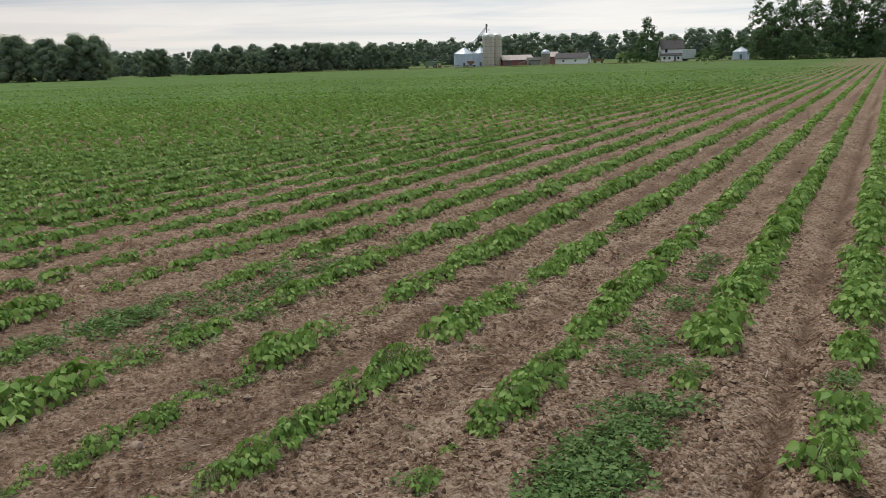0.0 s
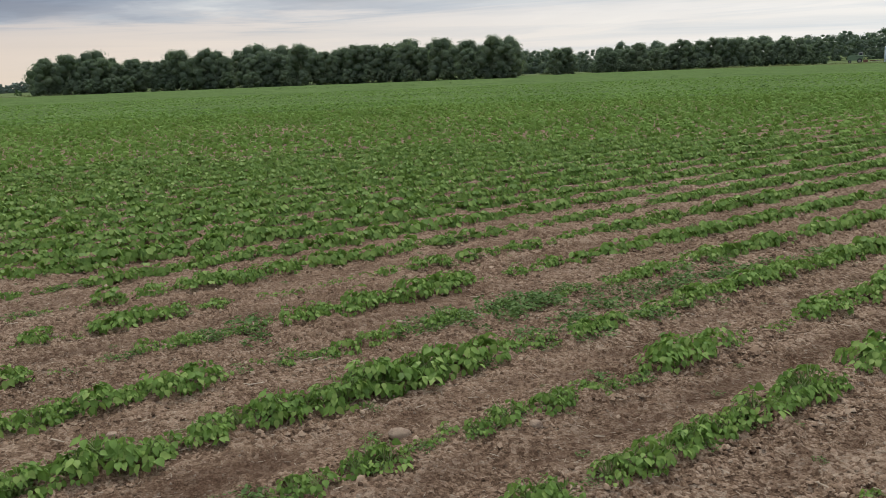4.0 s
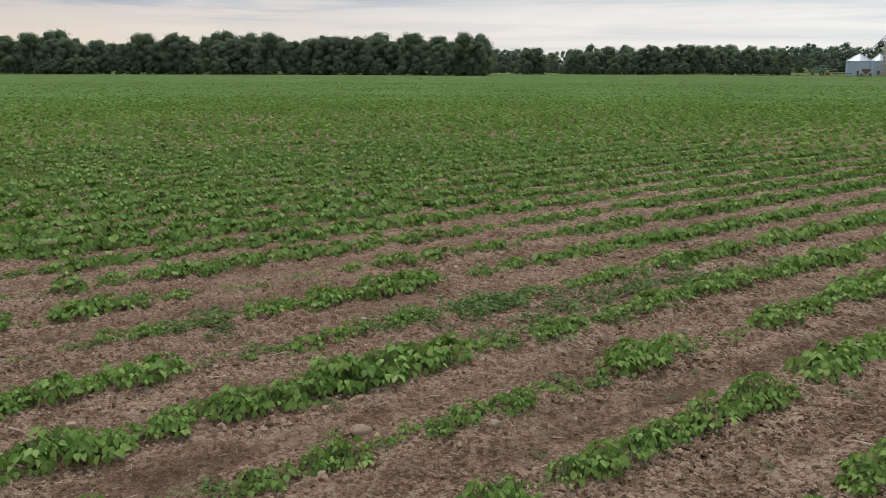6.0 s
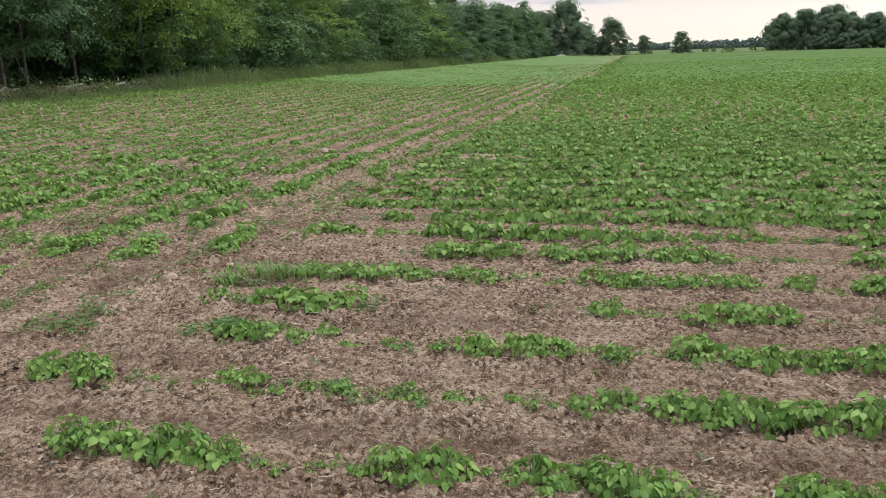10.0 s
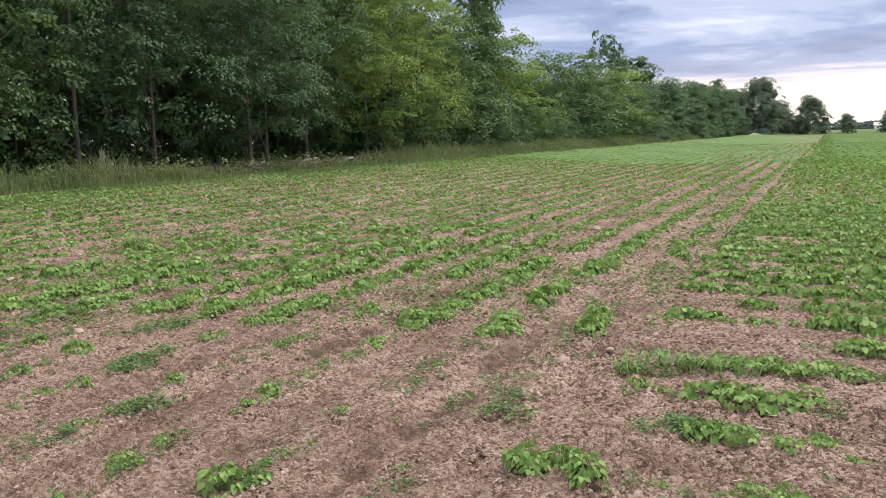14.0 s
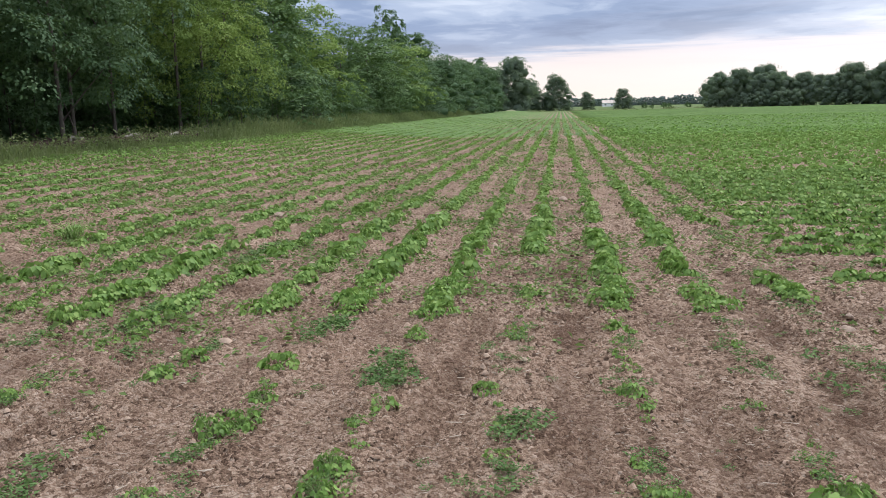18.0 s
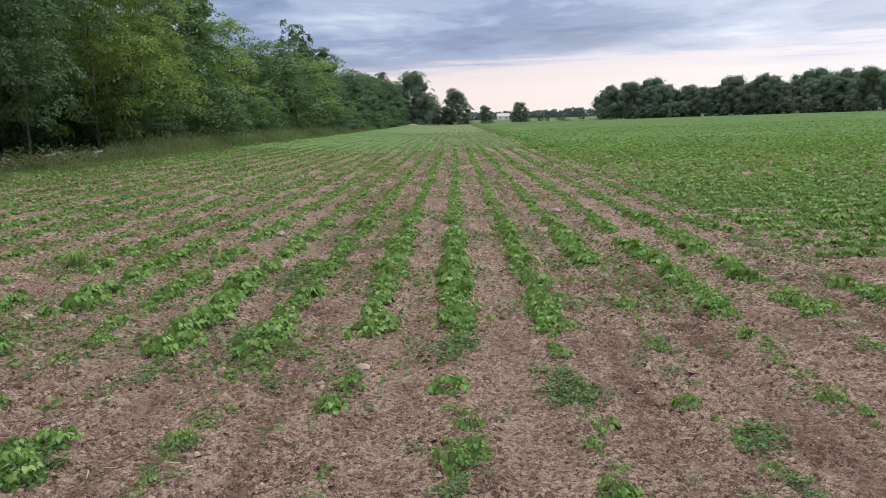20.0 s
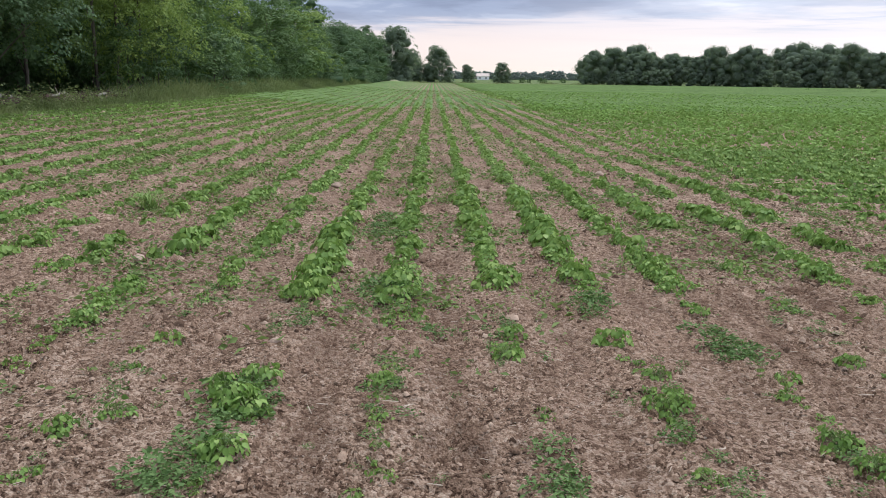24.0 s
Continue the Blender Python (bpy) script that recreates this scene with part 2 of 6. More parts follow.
def soil_material():
    """Crusted loam under the beans, meadow beyond the field's edges."""
    m, nt, p = tree_of("soil_and_meadow")
    geo = add(nt, "ShaderNodeNewGeometry")
    pos = geo.outputs["Position"]
    attr = add(nt, "ShaderNodeAttribute")
    attr.attribute_name = "moisture"
    cover = add(nt, "ShaderNodeAttribute")
    cover.attribute_name = "meadow"
    crumb = add(nt, "ShaderNodeTexNoise", [("Vector", pos)], Scale=26.0, Detail=7.0, Roughness=0.72)
    clod = add(nt, "ShaderNodeTexVoronoi", [("Vector", pos)], Scale=30.0)
    clod2 = add(nt, "ShaderNodeTexVoronoi", [("Vector", pos)], Scale=75.0)
    patch = add(nt, "ShaderNodeTexNoise", [("Vector", pos)], Scale=2.2, Detail=6.0, Roughness=0.7)
    wide = add(nt, "ShaderNodeTexNoise", [("Vector", pos)], Scale=0.12, Detail=3.0)
    cell = add(nt, "ShaderNodeTexVoronoi", [("Vector", mixed(nt, 0.02, pos, crumb.outputs["Color"], "ADD"))], Scale=42.0)
    grain = add(nt, "ShaderNodeTexVoronoi", [("Vector", pos)], Scale=110.0)
    pieces = calc(nt, "ADD", calc(nt, "MULTIPLY", add(nt, "ShaderNodeSeparateColor", [(0, cell.outputs["Color"])]).outputs[0], 0.6), calc(nt, "MULTIPLY", add(nt, "ShaderNodeSeparateColor", [(0, grain.outputs["Color"])]).outputs[0], 0.4))
    tone = calc(nt, "ADD", calc(nt, "MULTIPLY", crumb.outputs["Fac"], 0.32), calc(nt, "ADD", calc(nt, "MULTIPLY", pieces, 0.32), calc(nt, "MULTIPLY", patch.outputs["Fac"], 0.36)))
    dry = ramp(nt, tone, [(0.345, (0.042, 0.025, 0.016)), (0.435, (0.19, 0.122, 0.083)), (0.53, (0.40, 0.278, 0.197)), (0.635, (0.60, 0.465, 0.36))])
    red = mixed(nt, calc(nt, "MULTIPLY", ramp(nt, wide.outputs["Fac"], [(0.4, (0, 0, 0)), (0.65, (1, 1, 1))]), 0.5), dry, (0.30, 0.195, 0.135))
    wet = mixed(nt, 0.25, (0.092, 0.050, 0.032), red)
    damp = calc(nt, "MULTIPLY", attr.outputs["Fac"], calc(nt, "ADD", calc(nt, "MULTIPLY", patch.outputs["Fac"], 1.3), 0.25), True)
    soil = mixed(nt, damp, red, wet)
    bits = ramp(nt, clod2.outputs["Color"], [(0.86, (0, 0, 0)), (0.93, (1, 1, 1))])
    soil = mixed(nt, calc(nt, "MULTIPLY", bits, 0.35), soil, (0.47, 0.42, 0.35))
    g1 = add(nt, "ShaderNodeTexNoise", [("Vector", pos)], Scale=0.05, Detail=6.0, Roughness=0.65)
    g2 = add(nt, "ShaderNodeTexNoise", [("Vector", pos)], Scale=1.7, Detail=5.0)
    gf = calc(nt, "ADD", calc(nt, "MULTIPLY", g1.outputs["Fac"], 0.65), calc(nt, "MULTIPLY", g2.outputs["Fac"], 0.35))
    meadow = ramp(nt, gf, [(0.35, (0.075, 0.11, 0.04)), (0.55, (0.13, 0.175, 0.062)), (0.7, (0.22, 0.235, 0.10))])
    nt.links.new(mixed(nt, cover.outputs["Fac"], soil, meadow), p.inputs["Base Color"])
    p.inputs["Roughness"].default_value = 0.95
    p.inputs["Specular IOR Level"].default_value = 0.12
    h = calc(nt, "ADD", calc(nt, "MULTIPLY", crumb.outputs["Fac"], 1.0), calc(nt, "MULTIPLY", clod.outputs["Distance"], -0.35))
    h = calc(nt, "ADD", h, calc(nt, "MULTIPLY", clod2.outputs["Distance"], -0.45))
    bumped(nt, p, h, 1.0, 0.034)
    return m


def ringed_metal(name, a, b, pitch, rough=0.45, metal=0.6):
    """Corrugated or hooped sheet: level ribs at the given pitch, streaked."""
    m, nt, p = tree_of(name)
    tc = add(nt, "ShaderNodeTexCoord")
    sp = add(nt, "ShaderNodeSeparateXYZ", [(0, tc.outputs["Object"])])
    wave = calc(nt, "SINE", calc(nt, "MULTIPLY", sp.outputs[2], 6.2832 / pitch))
    mp = add(nt, "ShaderNodeMapping", [("Vector", tc.outputs["Object"])], Scale=(1.5, 1.5, 0.12))
    n1 = add(nt, "ShaderNodeTexNoise", [("Vector", mp.outputs[0])], Scale=2.0, Detail=5.0)
    nt.links.new(ramp(nt, n1.outputs["Fac"], [(0.35, a), (0.65, b)]), p.inputs["Base Color"])
    p.inputs["Roughness"].default_value, p.inputs["Metallic"].default_value = rough, metal
    bumped(nt, p, wave, 0.35, pitch * 0.12)
    return m


def clod_material():
    """Crumbs of loam: each one has a tone of its own, some of them bleached."""
    m, nt, p = tree_of("soil_clod")
    geo = add(nt, "ShaderNodeNewGeometry")
    pos = geo.outputs["Position"]
    n1 = add(nt, "ShaderNodeTexNoise", [("Vector", pos)], Scale=3.0, Detail=4.0)
    n2 = add(nt, "ShaderNodeTexNoise", [("Vector", pos)], Scale=140.0, Detail=4.0, Roughness=0.7)
    f = calc(nt, "ADD", calc(nt, "MULTIPLY", geo.outputs["Random Per Island"], 0.38), calc(nt, "ADD", calc(nt, "MULTIPLY", n1.outputs["Fac"], 0.34), calc(nt, "MULTIPLY", n2.outputs["Fac"], 0.28)))
    nt.links.new(ramp(nt, f, [(0.27, (0.07, 0.044, 0.03)), (0.42, (0.205, 0.135, 0.093)), (0.6, (0.365, 0.258, 0.186)), (0.76, (0.53, 0.41, 0.315))]), p.inputs["Base Color"])
    p.inputs["Roughness"].default_value, p.inputs["Specular IOR Level"].default_value = 0.95, 0.12
    bumped(nt, p, n2.outputs["Fac"], 0.6, 0.006)
    return m


SOIL = soil_material()
BEAN = leaf_material("bean_leaf", (0.10, 0.185, 0.042), (0.20, 0.335, 0.074), (0.40, 0.525, 0.16), 0.28, 0.55, gloss=0.28)
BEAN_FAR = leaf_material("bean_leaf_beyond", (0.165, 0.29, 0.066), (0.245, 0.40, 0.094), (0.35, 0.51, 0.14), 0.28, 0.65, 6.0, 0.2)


def canopy_material():
    """Closed rows of leaves seen from afar: light leaf tops, gap shade in the colour."""
    m, nt, p = tree_of("bean_canopy_leaf_and_shade")
    geo = add(nt, "ShaderNodeNewGeometry")
    n1 = add(nt, "ShaderNodeTexNoise", [("Vector", geo.outputs["Position"])], Scale=5.0, Detail=4.0, Roughness=0.75)
    n2 = add(nt, "ShaderNodeTexNoise", [("Vector", geo.outputs["Position"])], Scale=0.12, Detail=4.0, Roughness=0.6)
    f = calc(nt, "ADD", calc(nt, "MULTIPLY", n1.outputs["Fac"], 0.7), calc(nt, "MULTIPLY", n2.outputs["Fac"], 0.3))
    # the leaves' shade on one another is painted in as the darker green
    nt.links.new(ramp(nt, f, [(0.38, (0.06, 0.10, 0.028)), (0.5, (0.115, 0.19, 0.05)), (0.62, (0.175, 0.265, 0.08))]), p.inputs["Base Color"])
    p.inputs["Roughness"].default_value, p.inputs["Specular IOR Level"].default_value = 0.8, 0.15
    bumped(nt, p, n1.outputs["Fac"], 0.5, 0.12)
    return m


CANOPY = canopy_material()
STALK = plain_material("bean_stalk", (0.16, 0.24, 0.07), (0.26, 0.33, 0.12), 20, 0.6)
WEED = leaf_material("weed_leaf", (0.07, 0.135, 0.04), (0.135, 0.225, 0.072), (0.25, 0.35, 0.13), 0.25, 0.75)
GRASS = leaf_material("tall_grass", (0.10, 0.14, 0.055), (0.185, 0.225, 0.09), (0.31, 0.33, 0.16), 0.35, 0.7, 2.2)
CLOD = clod_material()
STONE = plain_material("field_stone", (0.25, 0.175, 0.13), (0.50, 0.38, 0.29), 22, 0.85, bump=0.012)
COVER = leaf_material("ground_cover_leaf", (0.10, 0.16, 0.045), (0.175, 0.25, 0.075), (0.28, 0.36, 0.125), 0.28, 0.7, 2.5)
TUFT_GRASS = leaf_material("narrow_grass", (0.12, 0.21, 0.055), (0.21, 0.33, 0.09), (0.34, 0.45, 0.15), 0.3, 0.6)
LITTER = plain_material("dead_brushwood", (0.035, 0.021, 0.016), (0.11, 0.068, 0.05), 12, 0.95)
STRAW = plain_material("straw", (0.33, 0.26, 0.20), (0.60, 0.51, 0.41), 40, 0.85)
BARK = plain_material("bark", (0.06, 0.05, 0.042), (0.17, 0.145, 0.12), 5, 0.95, bump=0.03, stretch=(1, 1, 0.25))
DEADWOOD = plain_material("dead_wood", (0.15, 0.13, 0.11), (0.30, 0.27, 0.23), 6, 0.9, bump=0.01)
LEAF_DARK = leaf_material("leaf_dark_green", (0.046, 0.086, 0.042), (0.088, 0.154, 0.072), (0.18, 0.275, 0.13), 0.28, 0.6, 1.8, 0.15)
LEAF_MID = leaf_material("leaf_mid_green", (0.05, 0.095, 0.036), (0.108, 0.182, 0.065), (0.21, 0.31, 0.12), 0.28, 0.6, 2.5, 0.15)
LEAF_YELLOW = leaf_material("leaf_yellow_green", (0.105, 0.17, 0.04), (0.21, 0.305, 0.07), (0.40, 0.50, 0.14), 0.36, 0.6, 2.5, 0.15)
# distance haze is put into these leaf colours: paler and bluer farther out
LEAF_FAR_HAZED = leaf_material("woodland_leaf_hazed", (0.125, 0.165, 0.13), (0.185, 0.235, 0.172), (0.27, 0.32, 0.22), 0.5, 0.8, 9.0, 0.1)
LEAF_HILL_HAZED = leaf_material("hill_wood_leaf_hazed", (0.17, 0.215, 0.185), (0.215, 0.265, 0.215), (0.26, 0.31, 0.24), 0.5, 0.8, 20.0, 0.1)
LEAF_DISTANT_HAZED = leaf_material("distant_wood_leaf_hazed", (0.24, 0.29, 0.29), (0.29, 0.345, 0.33), (0.34, 0.395, 0.36), 0.5, 0.8, 30.0, 0.1)
GALV = ringed_metal("galvanised_sheet", (0.46, 0.54, 0.68), (0.58, 0.65, 0.78), 0.3, 0.65, 0.1)
GALV_ROOF = plain_material("galvanised_roof", (0.44, 0.48, 0.54), (0.58, 0.62, 0.68), 1.2, 0.45, 0.5)
STAVE = plain_material("concrete_stave", (0.42, 0.38, 0.33), (0.62, 0.56, 0.48), 1.2, 0.9, stretch=(2, 2, 0.08))
DOME = plain_material("silo_dome", (0.66, 0.66, 0.65), (0.80, 0.80, 0.78), 1.5, 0.5, 0.4)
RED = plain_material("red_barn_boards", (0.21, 0.085, 0.075), (0.33, 0.15, 0.13), 1.2, 0.85, stretch=(3, 3, 0.3))
WHITE = plain_material("white_boards", (0.86, 0.86, 0.85), (0.93, 0.93, 0.92), 1.0, 0.7, stretch=(0.4, 0.4, 4))
ROOF_DARK = plain_material("weathered_shingle", (0.055, 0.05, 0.052), (0.11, 0.10, 0.10), 1.5, 0.9)
ROOF_PALE = plain_material("pale_sheet_roof", (0.34, 0.28, 0.25), (0.56, 0.49, 0.44), 0.8, 0.6, 0.2)
GREYWALL = plain_material("grey_boards", (0.22, 0.22, 0.22), (0.36, 0.35, 0.34), 1.0, 0.85)
STEEL = plain_material("dark_steel", (0.10, 0.10, 0.105), (0.20, 0.20, 0.20), 3, 0.6, 0.5)
SILOGREY = plain_material("weathered_grey_stave", (0.25, 0.21, 0.19), (0.38, 0.33, 0.30), 1.5, 0.9, stretch=(2, 2, 0.2))
RUST = plain_material("rusty_paint", (0.15, 0.075, 0.05), (0.26, 0.14, 0.095), 2, 0.8)
GREENPAINT = plain_material("faded_green_paint", (0.10, 0.17, 0.10), (0.20, 0.27, 0.18), 2, 0.6)
TRAILER = plain_material("grey_trailer_sheet", (0.42, 0.46, 0.47), (0.56, 0.60, 0.60), 1, 0.6)
RUBBER = plain_material("tyre_rubber", (0.03, 0.03, 0.03), (0.06, 0.06, 0.06), 8, 0.9)
PETAL = plain_material("flower_petal", (0.70, 0.60, 0.22), (0.82, 0.78, 0.52), 9, 0.7)
HAY = plain_material("pale_dry_hay", (0.22, 0.24, 0.12), (0.34, 0.34, 0.19), 4, 0.95, bump=0.03)
PANE, _nt, _p = tree_of("window_glass")
_p.inputs["Base Color"].default_value = (0.03, 0.035, 0.045, 1)
_p.inputs["Roughness"].default_value = 0.08

# ---- mesh tools ----


def np_mesh(name, verts, faces, material, smooth=False):
    """A mesh from arrays: faces has three or four columns."""
    me = bpy.data.meshes.new(name)
    verts, faces = np.asarray(verts, np.float32), np.asarray(faces, np.int32)
    me.vertices.add(len(verts))
    me.vertices.foreach_set("co", verts.ravel())
    me.loops.add(faces.size)
    me.loops.foreach_set("vertex_index", faces.ravel())
    me.polygons.add(len(faces))
    me.polygons.foreach_set("loop_start", np.arange(len(faces), dtype=np.int32) * faces.shape[1])
    if smooth:
        me.polygons.foreach_set("use_smooth", np.ones(len(faces), bool))
    me.update(calc_edges=True)
    me.materials.append(material)
    return me


def part(name, bm, material, parent, label=""):
    """A bmesh as one mesh object under a thing or a part."""
    me = bpy.data.meshes.new(name)
    bm.to_mesh(me)
    bm.free()
    me.materials.append(material)
    ob = new(name, me)
    ob.parent = parent
    return tagged(ob, label)


def thing(name, m, label, category, group="", kind=""):
    ob = new(name)
    ob.matrix_basis = m
    return tagged(ob, label, category, group, kind)


def box(bm, x0, x1, y0, y1, z0, z1, bevel=0.0):
    made = bmesh.ops.create_cube(bm, size=1.0)["verts"]
    for w in made:
        w.co = ((x0 + x1) / 2 + w.co.x * (x1 - x0), (y0 + y1) / 2 + w.co.y * (y1 - y0), (z0 + z1) / 2 + w.co.z * (z1 - z0))
    if bevel:
        bmesh.ops.bevel(bm, geom=list({e for w in made for e in w.link_edges}), offset=bevel, segments=1, affect="EDGES")
    return bm


def boxes(*rows):
    bm = bmesh.new()
    for r in rows:
        box(bm, *r)
    return bm


def lathe(profile, sides=28, bm=None):
    """A body turned about z from (radius, height) pairs."""
    bm = bm or bmesh.new()
    rings = []
    for r, z in profile:
        rings.append([bm.verts.new((r * math.cos(a), r * math.sin(a), z)) for a in [2 * math.pi * i / sides for i in range(sides)]] if r > 1e-4 else [bm.verts.new((0, 0, z))])
    for a, b in zip(rings, rings[1:]):
        for i in range(sides):
            j = (i + 1) % sides
            if len(a) == 1:
                bm.faces.new((a[0], b[j], b[i])) if len(b) > 1 else None
            elif len(b) == 1:
                bm.faces.new((a[i], a[j], b[0]))
            else:
                bm.faces.new((a[i], a[j], b[j], b[i]))
    return bm


def prism(outline, y0, y1, bm=None):
    """An outline in x and z drawn out along y."""
    bm = bm or bmesh.new()
    a = [bm.verts.new((x, y0, z)) for x, z in outline]
    b = [bm.verts.new((x, y1, z)) for x, z in outline]
    n = len(outline)
    bm.faces.new(a)
    bm.faces.new(list(reversed(b)))
    for i in range(n):
        bm.faces.new((a[i], b[i], b[(i + 1) % n], a[(i + 1) % n]))
    bmesh.ops.recalc_face_normals(bm, faces=bm.faces[:])
    return bm


def tube_arrays(points, radii, sides=6):
    """A tapering tube along points, as arrays."""
    pts = np.asarray(points, float)
    V, F = [], []
    for i, (p, r) in enumerate(zip(pts, radii)):
        d = pts[min(i + 1, len(pts) - 1)] - pts[max(i - 1, 0)]
        d = d / (np.linalg.norm(d) + 1e-9)
        s = np.cross(d, (0.31, 0.87, 0.39))
        s = s / (np.linalg.norm(s) + 1e-9)
        t = np.cross(d, s)
        for q in range(sides):
            a = 2 * math.pi * q / sides
            V.append(p + r * (math.cos(a) * s + math.sin(a) * t))
        if i:
            for q in range(sides):
                w = (q + 1) % sides
                F.append(((i - 1) * sides + q, (i - 1) * sides + w, i * sides + w, i * sides + q))
    return np.array(V), np.array(F)


def tube_bm(points, radius, sides=8, bm=None):
    V, F = tube_arrays(points, [radius] * len(points) if isinstance(radius, (int, float)) else radius, sides)
    bm = bm or bmesh.new()
    vs = [bm.verts.new(p) for p in V]
    for f in F:
        bm.faces.new([vs[i] for i in f])
    bm.faces.new(vs[:sides][::-1])
    bm.faces.new(vs[-sides:])
    return bm


def joined(blocks):
    """Joins (verts, faces) blocks with the same number of corners per face."""
    V, F, n = [], [], 0
    for v_, f_ in blocks:
        V.append(v_)
        F.append(np.asarray(f_) + n)
        n += len(v_)
    return np.concatenate(V), np.concatenate(F)


# a heart-shaped blade with a sunken midrib, along x, one long; and a folded diamond
BLADE = np.array([(0, 0, 0), (0.34, 0, -0.03), (0.70, 0, -0.05), (1, 0, -0.16), (0.12, 0.31, 0.06), (0.46, 0.36, 0.06), (0.80, 0.15, -0.04), (0.12, -0.31, 0.06), (0.46, -0.36, 0.06), (0.80, -0.15, -0.04)])
BLADE_F = np.array([(0, 1, 4), (1, 5, 4), (1, 2, 5), (2, 6, 5), (2, 3, 6), (0, 7, 1), (1, 7, 8), (1, 8, 2), (2, 8, 9), (2, 9, 3)])
LOZENGE = np.array([(0, 0, 0), (0.42, 0.36, 0.07), (1, 0, -0.10), (0.42, -0.36, 0.07)])
LOZENGE_F = np.array([(0, 2, 1), (0, 3, 2)])


def unit(a):
    return a / (np.linalg.norm(a, axis=1, keepdims=True) + 1e-9)


def leaves(at, along, up_, length, shape=LOZENGE, tris=LOZENGE_F, width=1.0):
    """Many blades: their feet, directions, upper sides and lengths."""
    x = unit(along)
    z = up_ - x * np.sum(up_ * x, axis=1, keepdims=True)
    z = unit(z)
    y = np.cross(z, x)
    L = np.asarray(length)[:, None, None]
    V = at[:, None, :] + L * (shape[None, :, 0:1] * x[:, None] + width * shape[None, :, 1:2] * y[:, None] + shape[None, :, 2:3] * z[:, None])
    n = len(shape)
    F = tris[None] + (np.arange(len(at)) * n)[:, None, None]
    return V.reshape(-1, 3), F.reshape(-1, 3)


def place(block, xs, ys, zs, turn, scale):
    """Copies of one block (verts, faces) at many places, as arrays."""
    v_, f_ = block
    c, s = np.cos(turn)[:, None], np.sin(turn)[:, None]
    k = scale[:, None]
    X = (v_[None, :, 0] * c - v_[None, :, 1] * s) * k + xs[:, None]
    Y = (v_[None, :, 0] * s + v_[None, :, 1] * c) * k + ys[:, None]
    Z = v_[None, :, 2] * k + zs[:, None]
    V = np.stack([X, Y, Z], axis=2).reshape(-1, 3)
    F = (f_[None] + (np.arange(len(xs)) * len(v_))[:, None, None]).reshape(-1, f_.shape[1])
    return V, F


# ---- the lie of the land ----
ROW = 0.76
GRASS_EDGE = -20.6


def step(a, b, x):
    t = np.clip((x - a) / (b - a), 0, 1)
    return t * t * (3 - 2 * t)


def waves(x, y, seed, size):
    """Cheap smooth noise, about -1 to 1, from a few sines."""
    r = np.random.RandomState(seed)
    s = np.zeros(np.broadcast(x, y).shape)
    for i in range(6):
        a, p = r.uniform(0, 6.28), r.uniform(0, 6.28)
        f = r.uniform(0.6, 1.7) / size * 6.28
        s = s + np.sin((np.cos(a) * x + np.sin(a) * y) * f + p)
    return s / 3.2


TABLE = np.random.RandomState(77).uniform(-1, 1, (256, 256))


def grit(x, y, cell, shift=0):
    """Value noise, -1 to 1, with lumps of about that size."""
    u_, v_ = x / cell + 17.3 * shift, y / cell + 41.7 * shift
    i, j = np.floor(u_).astype(int), np.floor(v_).astype(int)
    f, g = u_ - i, v_ - j
    f, g = f * f * (3 - 2 * f), g * g * (3 - 2 * g)
    a, b = TABLE[i % 256, j % 256], TABLE[(i + 1) % 256, j % 256]
    c, d = TABLE[i % 256, (j + 1) % 256], TABLE[(i + 1) % 256, (j + 1) % 256]
    return (a * (1 - f) + b * f) * (1 - g) + (c * (1 - f) + d * f) * g


def land(x, y):
    """Height of the ground without its crumbs."""
    x, y = np.asarray(x, float), np.asarray(y, float)
    z = 0.55 * step(-11.0, -21.5, y) * step(60, 20, np.abs(y))
    z = z + 9.0 * np.exp(-(((x + 260) / 260.0) ** 2 + ((y - 640) / 130.0) ** 2))
    return z


def main_x(k):
    return -2.40 - ROW * (k + 0.10)


def head_y(j):
    return -4.57 - ROW * (j + 0.03)


